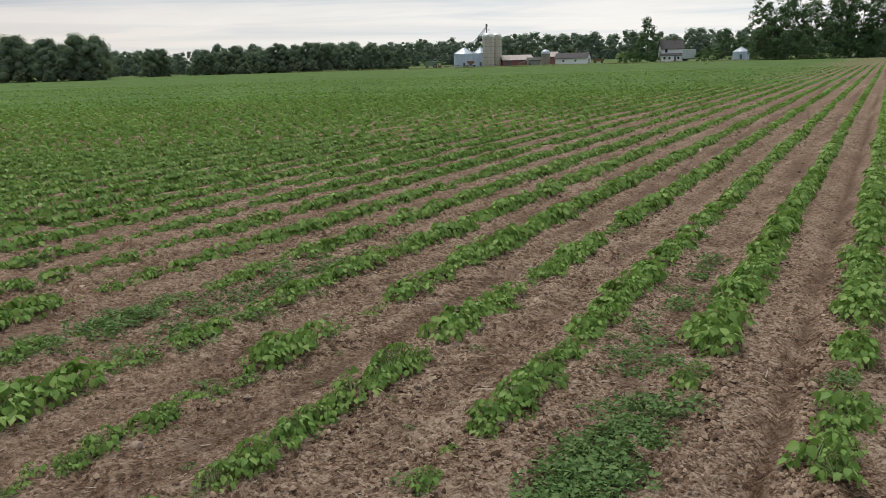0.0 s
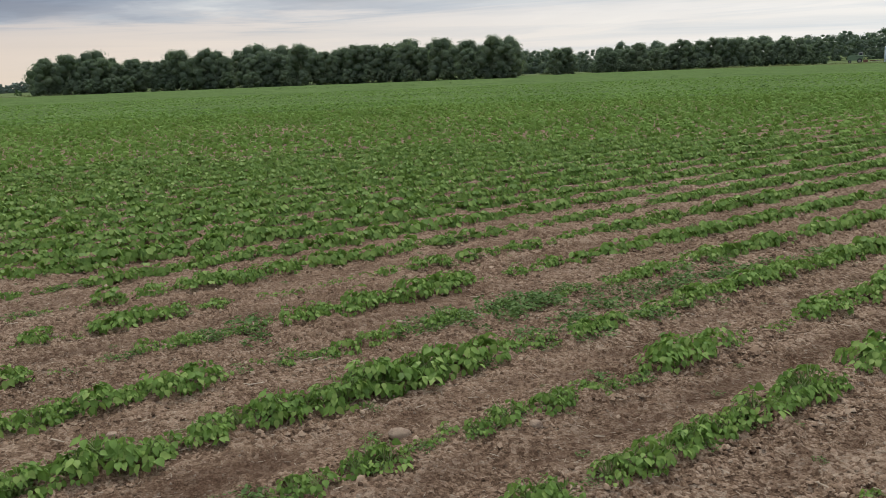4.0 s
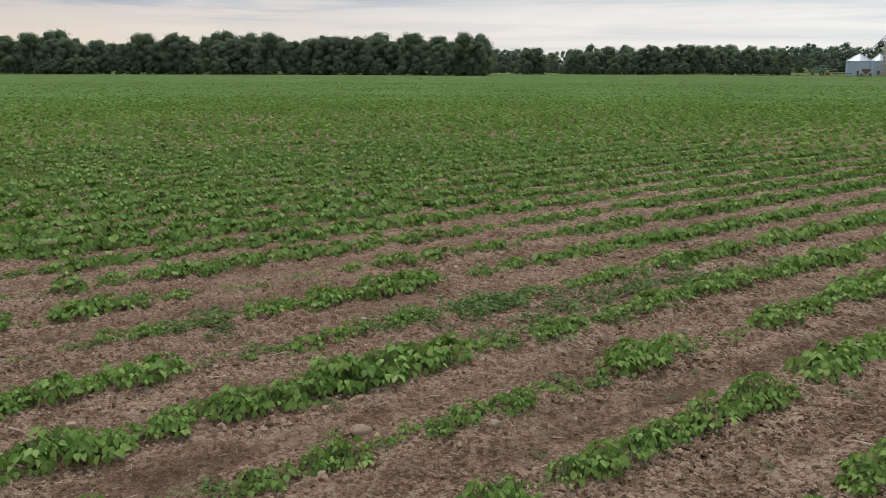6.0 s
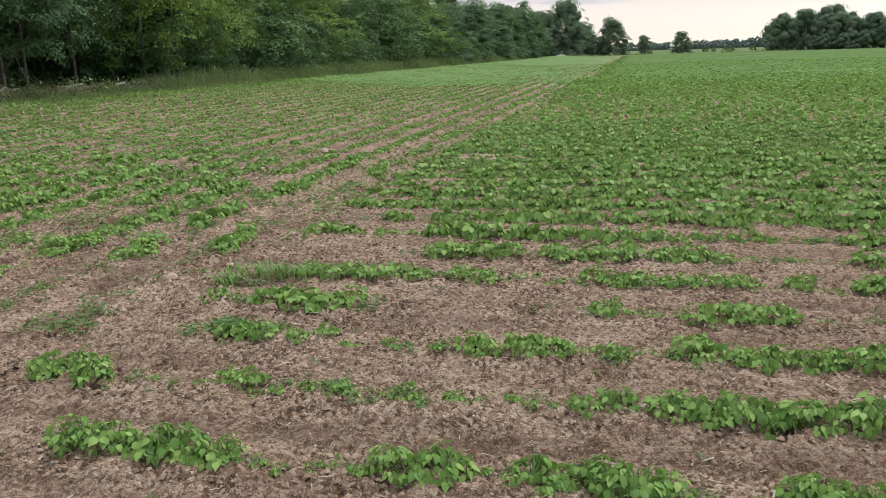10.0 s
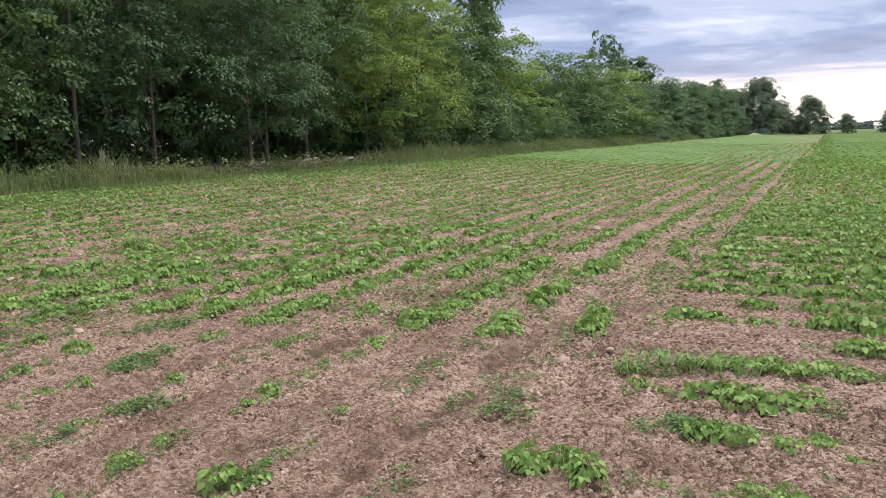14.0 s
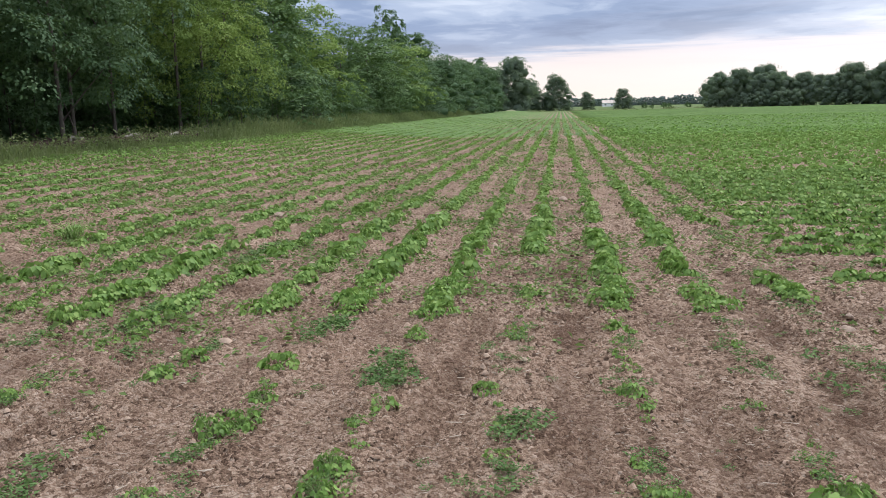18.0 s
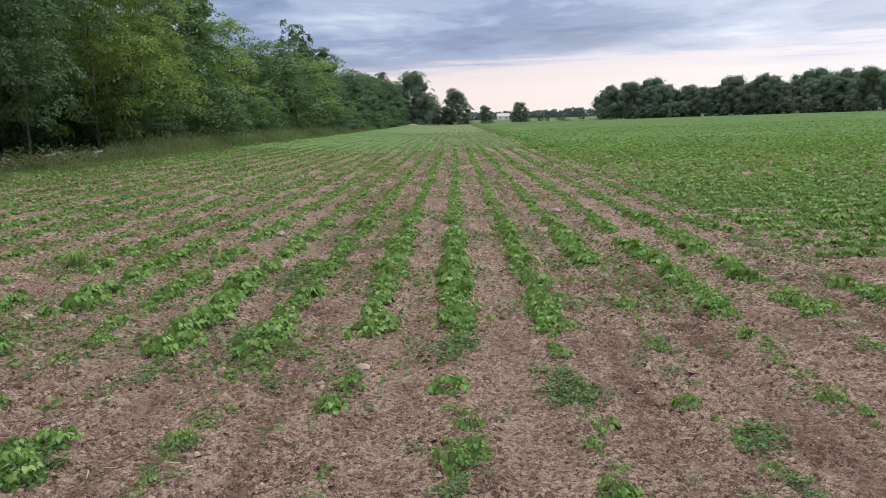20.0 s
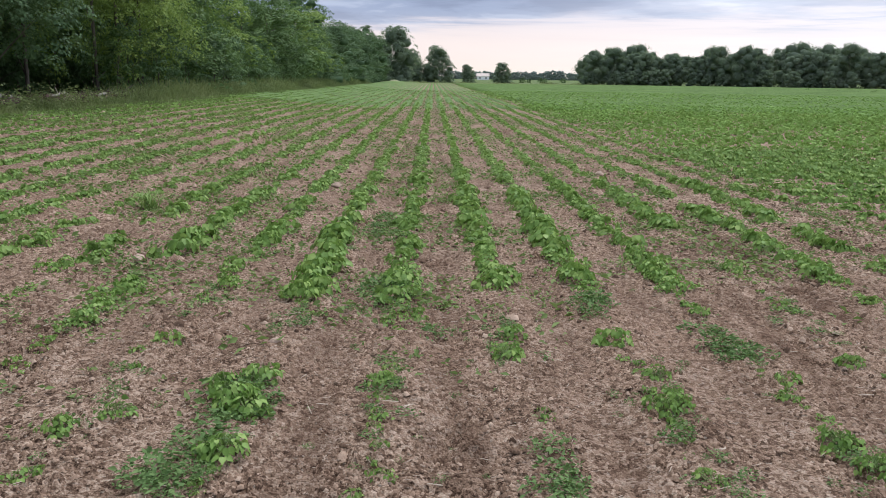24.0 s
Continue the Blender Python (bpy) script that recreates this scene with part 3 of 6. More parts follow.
def tilth(x, y):
    """Furrows, ruts and crumbs of the tilled field, and how damp it is."""
    x, y = np.asarray(x, float), np.asarray(y, float)
    head = step(-3.1, -3.7, y)
    near_main = np.abs(((-2.40 - x) / ROW - 0.10 + 0.5) % 1.0 - 0.5) * 2
    near_head = np.abs(((-4.57 - y) / ROW - 0.03 + 0.5) % 1.0 - 0.5) * 2
    mid = near_main * (1 - head) + near_head * head
    z = 0.022 * (1 - mid) ** 1.5 - 0.012 * mid
    z = z + 0.010 * waves(x, y, 3, 0.55) + 0.008 * waves(x, y, 4, 0.23) + 0.006 * waves(x, y, 5, 0.12)
    damp = 0.12 + 0.25 * np.clip(waves(x, y, 6, 2.4), 0, 1)
    lanes = np.where(head > 0.5, np.sin(np.floor((-4.57 - y) / ROW) * 12.9) * 0.5 + 0.5, np.sin(np.floor((-2.40 - x) / ROW) * 7.7 + 2.0) * 0.5 + 0.5)
    damp = damp + 0.45 * step(0.45, 0.95, mid) * lanes * (0.5 + 0.5 * np.clip(waves(x, y, 8, 1.6) + 0.4, 0, 1))
    # streaks that the tools drew along the rows
    drawn = np.where(head > 0.5, grit(x * 0.1, y, 0.055, 20) + 0.6 * grit(x * 0.15, y, 0.12, 22), grit(x, y * 0.1, 0.055, 21) + 0.6 * grit(x, y * 0.15, 0.12, 23))
    damp = (damp + 0.38 * np.clip(drawn, -0.3, 1)) * (1 - 0.65 * pressed(x, y))
    # wheel ruts
    for c, w, d, wet in ((-0.50, 0.05, 0.045, 1.3), (-0.50, 0.17, 0.018, 0.25), (-1.28, 0.14, 0.02, 0.7), (-2.1, 0.12, 0.015, 0.4), (-2.85, 0.13, 0.018, 0.6), (-3.6, 0.12, 0.015, 0.6), (-4.35, 0.12, 0.012, 0.4)):
        g = np.exp(-(((x - c) / w) ** 2)) * (1 - head)
        z, damp = z - d * g, damp + wet * g * np.clip(0.6 + 0.8 * grit(x, y, 0.16, 13) + 0.4 * grit(x, y, 0.5, 14), 0.1, 1.2)
    for c, w, d, wet, x0, x1 in ((-5.72, 0.14, 0.05, 0.95, -10.0, -5.0), (-4.18, 0.15, 0.045, 0.9, -9.5, -1.5), (-3.62, 0.14, 0.03, 0.6, -12.0, -6.5), (-7.95, 0.12, 0.02, 0.4, -9, -3), (-6.45, 0.14, 0.03, 0.5, -5.2, -1.0), (-5.0, 0.12, 0.02, 0.4, -7.5, -3.0)):
        g = np.exp(-(((y - c) / w) ** 2)) * step(x0 - 0.6, x0 + 0.4, x) * step(x1 + 0.6, x1 - 0.4, x)
        z, damp = z - d * g * (0.7 + 0.3 * waves(x, y, 9, 0.4)), damp + wet * g * np.clip(0.35 + 0.9 * grit(x, y, 0.14, 15) + 0.9 * grit(x, y, 0.9, 16), 0.0, 1.2)
    # pressed lanes between the headland rows
    lane = step(0.55, 0.8, near_head) * head * (0.5 + 0.5 * np.sin(np.floor((-4.57 - y) / ROW - 0.53) * 5.3))
    z = z - 0.014 * lane
    # lug marks pressed across the smooth lanes
    for c in (-8.92, -9.70, -7.42, -10.5):
        lug = np.exp(-(((y - c) / 0.2) ** 2)) * step(-2.2, -2.6, x) * step(-6.4, -5.8, x)
        z = z + lug * 0.007 * np.sign(np.sin(x * 2 * np.pi / 0.16 + 3 * np.abs(y - c)))
    inside = step(0.3, 0.0, np.maximum(GRASS_EDGE - y, 0)) * step(268, 262, y) * step(-262, -256, x)
    return z * inside, np.clip(damp, 0, 1)


def pressed(x, y):
    """Where wheels and tools left the soil smooth: 0 to 1."""
    head = step(-3.1, -3.7, y)
    j, k = (-4.57 - y) / ROW - 0.03, (-2.40 - x) / ROW - 0.10
    in_j, in_k = np.abs((j % 1.0) - 0.5), np.abs((k % 1.0) - 0.5)
    on_j, on_k = np.sin(np.floor(j) * 4.7 + 1.0) > -0.1, np.sin(np.floor(k) * 5.9 + 0.6) > 0.1
    lane_j = step(0.26, 0.12, in_j + 0.09 * grit(x, y, 0.25, 31)) * on_j
    lane_k = step(0.26, 0.12, in_k + 0.09 * grit(x, y, 0.25, 32)) * on_k
    return np.where(head > 0.5, lane_j, 0.7 * lane_k) * np.clip(0.75 + 0.6 * grit(x, y, 1.3, 33), 0, 1)


def spread(stops, far, grow=1.14):
    """Grid lines: cells as given between the stops (place, cell), ever wider out to far."""
    mid = []
    for (a, cell), (b, _) in zip(stops, stops[1:]):
        mid += list(np.arange(a, b - cell / 2, cell))
    mid.append(stops[-1][0])
    lo, hi, s = [mid[0]], [mid[-1]], 0.05
    while hi[-1] < far or lo[-1] > -far:
        s = min(s * grow, 160)
        lo.append(lo[-1] - s)
        hi.append(hi[-1] + s)
    return np.array(lo[:0:-1] + mid + hi[1:])


gx = spread([(-10.5, 0.06), (-6.6, 0.04), (-5.2, 0.026), (-1.7, 0.06), (0.8, 0.05)], 2600)
gy = spread([(-12.5, 0.05), (-11.0, 0.03), (4.6, 0.05), (8.0, 0.05)], 2600)
GX, GY = np.meshgrid(gx, gy)
crumbs, damp = tilth(GX, GY)
lumpy = (1 - 0.75 * pressed(GX, GY)) * np.clip(0.75 + 0.9 * grit(GX, GY, 0.45, 5) + 0.4 * grit(GX, GY, 0.2, 6), 0.12, 1.5)
rough_soil = 0.013 * np.clip(grit(GX, GY, 0.055, 1), -0.3, 1) + 0.012 * np.clip(grit(GX, GY, 0.032, 2), -0.4, 1) + 0.010 * grit(GX, GY, 0.13, 3) + 0.010 * grit(GX, GY, 0.29, 4)
rough_soil = rough_soil + np.random.RandomState(21).normal(0, 0.003, crumbs.shape)
crumbs = crumbs + 1.5 * rough_soil * lumpy * step(0.2, 0.0, np.maximum(GRASS_EDGE - GY, 0))
GZ = land(GX, GY) + crumbs * step(70, 25, np.hypot(GX, GY))
nx, ny = len(gx), len(gy)
quad = np.arange(nx * ny).reshape(ny, nx)
ground_mesh = np_mesh("ground", np.stack([GX, GY, GZ], axis=2).reshape(-1, 3), np.stack([quad[:-1, :-1], quad[:-1, 1:], quad[1:, 1:], quad[1:, :-1]], axis=2).reshape(-1, 4), SOIL, True)
ground_mesh.attributes.new("moisture", "FLOAT", "POINT").data.foreach_set("value", damp.ravel().astype(np.float32))
meadow = 1 - step(GRASS_EDGE - 0.5, GRASS_EDGE + 0.7, GY + 0.35 * waves(GX, GY, 12, 3.0)) * step(268, 262, GY) * step(-262, -256, GX)
ground_mesh.attributes.new("meadow", "FLOAT", "POINT").data.foreach_set("value", np.clip(meadow, 0, 1).ravel().astype(np.float32))
ground = tagged(new("ground", ground_mesh), "tilled brown loam with crumbly crust, ruts and meadow beyond", "ground", kind="structure")

# ---- beans ----
rng = np.random.RandomState(11)


def bean_block(seed, trifoliates, shape, tris, blade, tall=0.20, reach=0.13, calm=0.0, dome=0.35):
    """One bean plant: leaves in threes on thin arching petioles, hung like shingles on a dome. Returns leaf arrays and petiole arrays."""
    r = np.random.RandomState(seed)
    at, along, up_, size, tubes = [], [], [], [], []
    for i in range(trifoliates):
        a = r.uniform(0, 6.283)
        e = math.sqrt(r.uniform(0.02, 1))
        out_ = reach * e
        h = tall * (1.0 - 0.62 * e ** 2) * r.uniform(0.55, 1.1)
        foot = np.array([r.uniform(-0.03, 0.03), r.uniform(-0.02, 0.02), 0.0])
        tip = np.array([out_ * math.cos(a), out_ * math.sin(a), h])
        if shape is BLADE:
            mid = foot * 0.45 + tip * 0.55 + np.array([0, 0, 0.08 * h + 0.004])
            tubes.append(tube_arrays([foot, mid, tip], [0.004, 0.003, 0.002], 3))
        b = blade * r.uniform(0.55, 1.25) * (0.85 + 0.25 * (1 - e))
        droop = r.uniform(0.15, 1.5 - 0.7 * calm) + dome * 1.6 * e
        tilt = dome * (0.35 + 1.6 * e)
        for turn in (-1.25, 0.0, 1.25):
            q = a + turn * (1.0 - 0.25 * dome) + r.uniform(-0.25, 0.25)
            d = np.array([math.cos(q), math.sin(q), -droop * r.uniform(0.6, 1.2)])
            at.append(tip + 0.015 * d)
            along.append(d)
            up_.append(np.array([tilt * math.cos(a), tilt * math.sin(a), 1.0]) + r.normal(0, 0.5 - 0.34 * calm, 3))
            size.append(b * r.uniform(0.85, 1.1))
    L = leaves(np.array(at), np.array(along), np.array(up_), size, shape, tris)
    return L, (joined(tubes) if tubes else None)


PLANTS = [bean_block(100 + i, 24 + i % 3 * 3, BLADE, BLADE_F, 0.050, 0.138, 0.115, 0.0, 0.22) for i in range(9)]
SMALL = [bean_block(150 + i, 11 + i % 2, BLADE, BLADE_F, 0.046, 0.095, 0.10, 0.0, 0.2) for i in range(4)]
LEAFLET = np.array([(0, 0, 0), (0.24, 0.36, 0.05), (0.68, 0.34, -0.02), (1, 0, -0.14), (0.68, -0.34, -0.02), (0.24, -0.36, 0.05)])
LEAFLET_F = np.array([(0, 2, 1), (0, 3, 2), (0, 4, 3), (0, 5, 4)])
ROUNDED = [bean_block(250 + i, 14, LEAFLET, LEAFLET_F, 0.058, 0.125, 0.08, 0.6, 0.6)[0] for i in range(7)]
MIDDLE = [bean_block(200 + i, 13, LOZENGE, LOZENGE_F, 0.066, 0.130, 0.070, 0.9, 0.75)[0] for i in range(6)]
COARSE = [bean_block(300 + i, 7, LOZENGE, LOZENGE_F, 0.092, 0.148, 0.060, 1.0, 0.8)[0] for i in range(5)]

# stands of beans along the rows that the path passes: (from, to, vigour)
MAIN = {}
MAIN[-3] = [(3.77, 4.72, 1.2), (5.24, 5.73, 1.2), (6.12, 7.95, 1.2), (8.41, 16.73, 1.1)]
MAIN[-2] = [(4.61, 4.70, 1), (5.26, 5.79, 1.4), (6.04, 9.58, 1.2), (9.95, 33.47, 1.1)]
MAIN[-1] = [(3.14, 3.60, 0.8), (3.60, 4.14, 1.1), (4.14, 4.97, 1), (5.09, 6.95, 1.1), (7.16, 8.68, 1.1), (9.12, 14.23, 1.1), (14.63, 35.68, 1)]
MAIN[0] = [(2.27, 2.65, 1.2), (2.65, 2.91, 1), (2.91, 2.98, 0.9), (2.97, 3.52, 1), (3.61, 4.32, 1.3), (4.32, 4.41, 1.2), (4.79, 5.70, 1.1), (5.70, 5.87, 1.1), (6.28, 7.86, 1), (8.66, 12.66, 1.1), (12.99, 27.04, 1)]
MAIN[1] = [(-2.72, -1.78, 1.15), (-1.5, -1.24, 0.6), (-1.05, -0.75, 1), (-0.49, -0.43, 0.9), (-0.28, 0.01, 1.1), (0.10, 0.16, 0.8), (0.47, 1.12, 1), (1.61, 1.85, 0.8), (1.90, 2.18, 1), (2.51, 3.21, 0.8), (3.21, 3.77, 0.7), (3.93, 4.29, 1.2), (4.35, 4.59, 1.1), (5.37, 6.04, 1.1), (6.04, 6.17, 1.1), (6.30, 8.68, 1.1), (8.68, 13.51, 1.1), (13.89, 21.58, 1)]
MAIN[2] = [(-3.40, -2.93, 1.05), (-2.22, -1.13, 0.9), (-1.10, -0.75, 0.7), (-0.56, -0.35, 0.7), (-0.30, -0.05, 0.9), (0.09, 1.42, 1.1), (1.49, 2.01, 1.2), (2.01, 2.15, 1.2), (2.16, 3.20, 1.3), (3.20, 3.32, 1.3), (3.47, 3.89, 0.7), (3.99, 4.91, 0.8), (4.91, 5.03, 0.7), (5.03, 7.52, 1), (7.52, 10.75, 1.1), (11.01, 17.09, 1)]
MAIN[3] = [(-2.61, -1.79, 1), (-1.49, -1.12, 1), (-1.05, -0.38, 1), (-0.25, 0.04, 0.6), (0.24, 1.33, 1.1), (1.40, 1.96, 1.1), (2.07, 2.27, 0.6), (2.63, 3.54, 0.8), (3.53, 3.60, 1), (3.80, 4.90, 0.6), (5.03, 6.38, 0.9), (6.46, 8.32, 0.9), (8.49, 11.70, 1)]
MAIN[4] = [(-3.16, -2.97, 0.8), (-2.65, -1.98, 1.2), (-0.24, -0.09, 0.9), (0.29, 0.96, 1), (1.67, 1.97, 0.8), (2.22, 2.38, 0.7), (2.67, 4.29, 1.1), (4.72, 5.50, 0.8)]
MAIN[5] = [(-2.67, -1.62, 1.1), (-1.42, -1.07, 1.1), (-0.90, -0.55, 0.6), (-0.38, 0.85, 0.9), (1.03, 1.24, 0.9), (1.53, 2.00, 1.1), (2.08, 2.48, 0.8), (2.48, 2.53, 0.8), (2.65, 2.91, 0.7), (3.46, 3.99, 0.7), (4.26, 4.83, 0.9), (4.90, 5.60, 0.65), (5.90, 6.40, 0.7), (6.45, 7.88, 0.9), (8.08, 10.67, 1)]
MAIN[6] = [(-3.86, -3.62, 1), (-1.78, 0.70, 1.2), (1.69, 1.92, 0.9), (2.03, 2.24, 0.9), (2.42, 3.35, 1.1), (3.35, 3.45, 0.9), (3.51, 4.77, 1), (4.95, 6.20, 0.75), (6.60, 8.00, 0.8), (8.12, 12.64, 1)]
MAIN[7] = [(-3.27, -2.68, 0.9), (-2.03, 0.50, 1.1), (0.76, 1.19, 0.8), (1.86, 3.70, 1)]
MAIN[8] = [(-2.61, 3.99, 1.2)]
HEAD = {}
HEAD[-1] = [(-23.30, -14.63, 0.8), (-13.24, -11.60, 0.8), (-7.91, -6.71, 1)]
HEAD[0] = [(-29.66, -18.17, 1), (-16.82, -9.67, 1.1), (-9.07, -7.93, 1.1), (-7.27, -6.60, 1), (-4.48, -4.37, 0.9), (-3.34, -3.14, 1.1)]
HEAD[1] = [(-25.24, -11.76, 1), (-11.17, -6.49, 1.1), (-5.93, -5.76, 0.7), (-4.75, -4.32, 0.9), (-3.81, -3.52, 0.9), (-3.26, -3.20, 0.7)]
HEAD[2] = [(-21.93, -14.03, 1), (-13.61, -9.14, 1.1), (-7.40, -7.03, 0.7), (-7.03, -6.62, 0.7), (-6.12, -5.58, 0.6), (-4.59, -4.42, 0.8), (-3.91, -3.52, 0.7)]
HEAD[3] = [(-24.88, -15.56, 1), (-15.03, -8.89, 1), (-8.79, -6.79, 1), (-6.79, -6.19, 1), (-5.98, -5.71, 0.9), (-5.71, -5.57, 0.9), (-5.01, -4.88, 0.5), (-4.88, -4.78, 0.6), (-4.22, -4.07, 0.8), (-4.07, -3.97, 0.8), (-3.54, -2.91, 0.8)]
HEAD[4] = [(-25.21, -19.03, 1), (-18.28, -10.54, 1.1), (-10.06, -6.58, 1.2), (-6.58, -6.35, 1.1), (-5.01, -4.87, 0.9), (-4.44, -4.12, 0.9), (-4.08, -3.63, 0.8), (-3.00, -2.96, 1.1)]
HEAD[5] = [(-22.95, -13.53, 1), (-12.77, -8.05, 1.1), (-7.78, -6.34, 1.2), (-6.34, -6.23, 1.1), (-5.04, -4.64, 0.9), (-4.64, -4.58, 0.9), (-3.76, -3.69, 0.7)]
HEAD[6] = [(-18.54, -9.01, 1), (-8.17, -7.71, 0.9), (-7.45, -5.81, 1.1), (-5.56, -5.35, 1), (-4.20, -4.12, 0.8), (-3.71, -3.57, 0.8)]
HEAD[7] = [(-16.13, -10.37, 1), (-9.49, -5.90, 1.3), (-4.18, -3.49, 1.1), (-3.29, -3.13, 1.1)]
HEAD[8] = [(-18.82, -11.82, 1), (-11.25, -10.27, 1), (-9.03, -8.07, 1.1), (-7.03, -6.25, 1), (-5.03, -4.60, 1), (-3.71, -3.45, 0.9)]
HEAD[9] = [(-19.93, -12.61, 1), (-11.96, -8.79, 1), (-8.45, -7.37, 1.2), (-6.29, -5.23, 1)]
HEAD[10] = [(-14.68, -10.74, 0.9), (-10.50, -9.10, 1), (-8.25, -6.60, 0.9)]

spots = []        # x, y, vigour


def run_of(fixed, a, b, vigour, along_y, r):
    """Plants about a hand apart on a stretch of row."""
    n = max(1, int(round((b - a) / 0.10)))
    for i in range(n):
        s = a + (b - a) * (i + 0.5) / n + r.uniform(-0.04, 0.04)
        local = float(grit(np.array(s), np.array(fixed), 0.55, 7) + 0.6 * grit(np.array(s), np.array(fixed), 0.2, 8))
        if r.uniform() < (0.03 if along_y else 0.10) or local < (-1.0 if along_y else -0.75):
            continue
        o = fixed + r.normal(0, 0.03 if along_y else 0.058)
        size = vigour * r.uniform(0.7 if along_y else 0.55, 1.1) * (1 + 0.16 * local)
        spots.append((o, s, size) if along_y else (s, o, size))


for k, stands in MAIN.items():
    for a, b, vig in stands:
        run_of(main_x(k), a, min(b, 12.0), vig, True, rng) if a < 12.0 else None
    # seedlings in the short gaps
    for (_, a, _), (b, _, _) in zip(stands, stands[1:]):
        if 0.12 < b - a < 1.1 and b < 12.0:
            run_of(main_x(k), a, b, 0.56 if b - a < 0.6 else 0.44, True, rng)
for j, stands in HEAD.items():
    for a, b, vig in stands:
        run_of(head_y(j), max(a, -14.0), b, vig * 1.03, False, rng) if b > -14.0 else None
# thin small plants on the headland rows beside the path
for j in range(0, 12):
    for x in np.arange(-11.0 if j > 4 else -7.0, -2.6, 0.13):
        if grit(np.array(x), np.array(j * 3.7), 0.6, 17) + rng.uniform(-0.35, 0.35) > (-0.18 if j in (4, 6, 7, 8, 9) else 0.08):
            spots.append((x + rng.uniform(-0.05, 0.05), head_y(j) + rng.normal(0, 0.035), rng.uniform(0.35, 0.72)))
listed_main = {k: 12.0 if k < 3 else min(12.0, stands[-1][1]) for k, stands in MAIN.items()}
listed_head = {j: max(-14.0, stands[0][0]) for j, stands in HEAD.items()}
spots = np.array(spots)
reach_ = np.min(np.hypot(spots[:, 0:1] + 0.1, spots[:, 1:2] - np.linspace(0.5, -9.0, 12)[None]), axis=1)
order = np.argsort(reach_)
near_ids, rest_ids = order[:300], [i for i in order[300:] if reach_[i] < 7.5]
far_ids = [i for i in order[300:] if reach_[i] >= 7.5]
plant_meshes = [(np_mesh("foliage", *L, BEAN), np_mesh("stalks", *T, STALK)) for L, T in PLANTS + SMALL]
bean_labels = {0: "small sprawling green bean plant in dry crumbly soil", 1: "green bean plant with drooping heart-shaped leaves", 2: "large bushy bright green bean plant in a row"}
for n_, i in enumerate(near_ids):
    x, y, vig = spots[i]
    pick = 9 + n_ % 4 if vig < 0.72 else n_ % 9
    fol, stk = plant_meshes[pick]
    ob = new("bean_plant", stk)
    ob.matrix_basis = Matrix.LocRotScale((x, y, float(tilth(x, y)[0]) - 0.005), Euler((0, 0, rng.uniform(0, 6.28))), (0.88 * vig, 0.88 * vig, 0.9 * vig))
    tagged(ob, bean_labels[0 if vig < 0.72 else 1 if vig < 1.12 else 2], "bean plant", "bean plants along the rows")
    leafy = new("foliage", fol)
    leafy.parent = ob

blocks = []
for v_id in range(13):
    mine = [i for n_, i in enumerate(rest_ids) if (9 + n_ % 4 if spots[i, 2] < 0.72 else n_ % 9) == v_id]
    if mine:
        q = spots[mine]
        blocks.append(place((PLANTS + SMALL)[v_id][0], q[:, 0], q[:, 1], tilth(q[:, 0], q[:, 1])[0] + land(q[:, 0], q[:, 1]), rng.uniform(0, 6.28, len(q)), 0.92 * q[:, 2]))
for v_id in range(6):
    q = spots[far_ids[v_id::6]]
    blocks.append(place(ROUNDED[v_id], q[:, 0], q[:, 1], tilth(q[:, 0], q[:, 1])[0] + land(q[:, 0], q[:, 1]), rng.uniform(0, 6.28, len(q)), 1.2 * q[:, 2]))


def stand(x, y, head):
    """How well the beans stand at a place of the field, 0 (bare) to 1.3."""
    base = 1.0 + 0.17 * waves(x, y, 31, 9.0) + 0.19 * waves(x, y, 32, 3.1) + 0.18 * waves(x, y, 33, 1.1)
    if head:
        base = base - 0.05 + 0.16 * step(-9, -14, y) + 0.14 * waves(x, y, 34, 0.7) + 0.12 * waves(x, y, 35, 2.0) + 0.16 * step(-11, -16, y) + 0.15 * step(-14, -22, x) - 0.5 * np.exp(-(((x + 13) / 5.0) ** 2 + ((y + 13.5) / 1.6) ** 2))
    else:
        base = base + 0.12 * waves(x, y, 36, 1.7) * step(30, 12, -x)
        base = base - 0.12 * step(8, 3, -x) * step(14, 8, y) + 0.14 * step(-5.5, -9.0, x) + 0.12 * step(5, 25, y) - 0.25 * step(-1.5, -3.0, y)
    return base


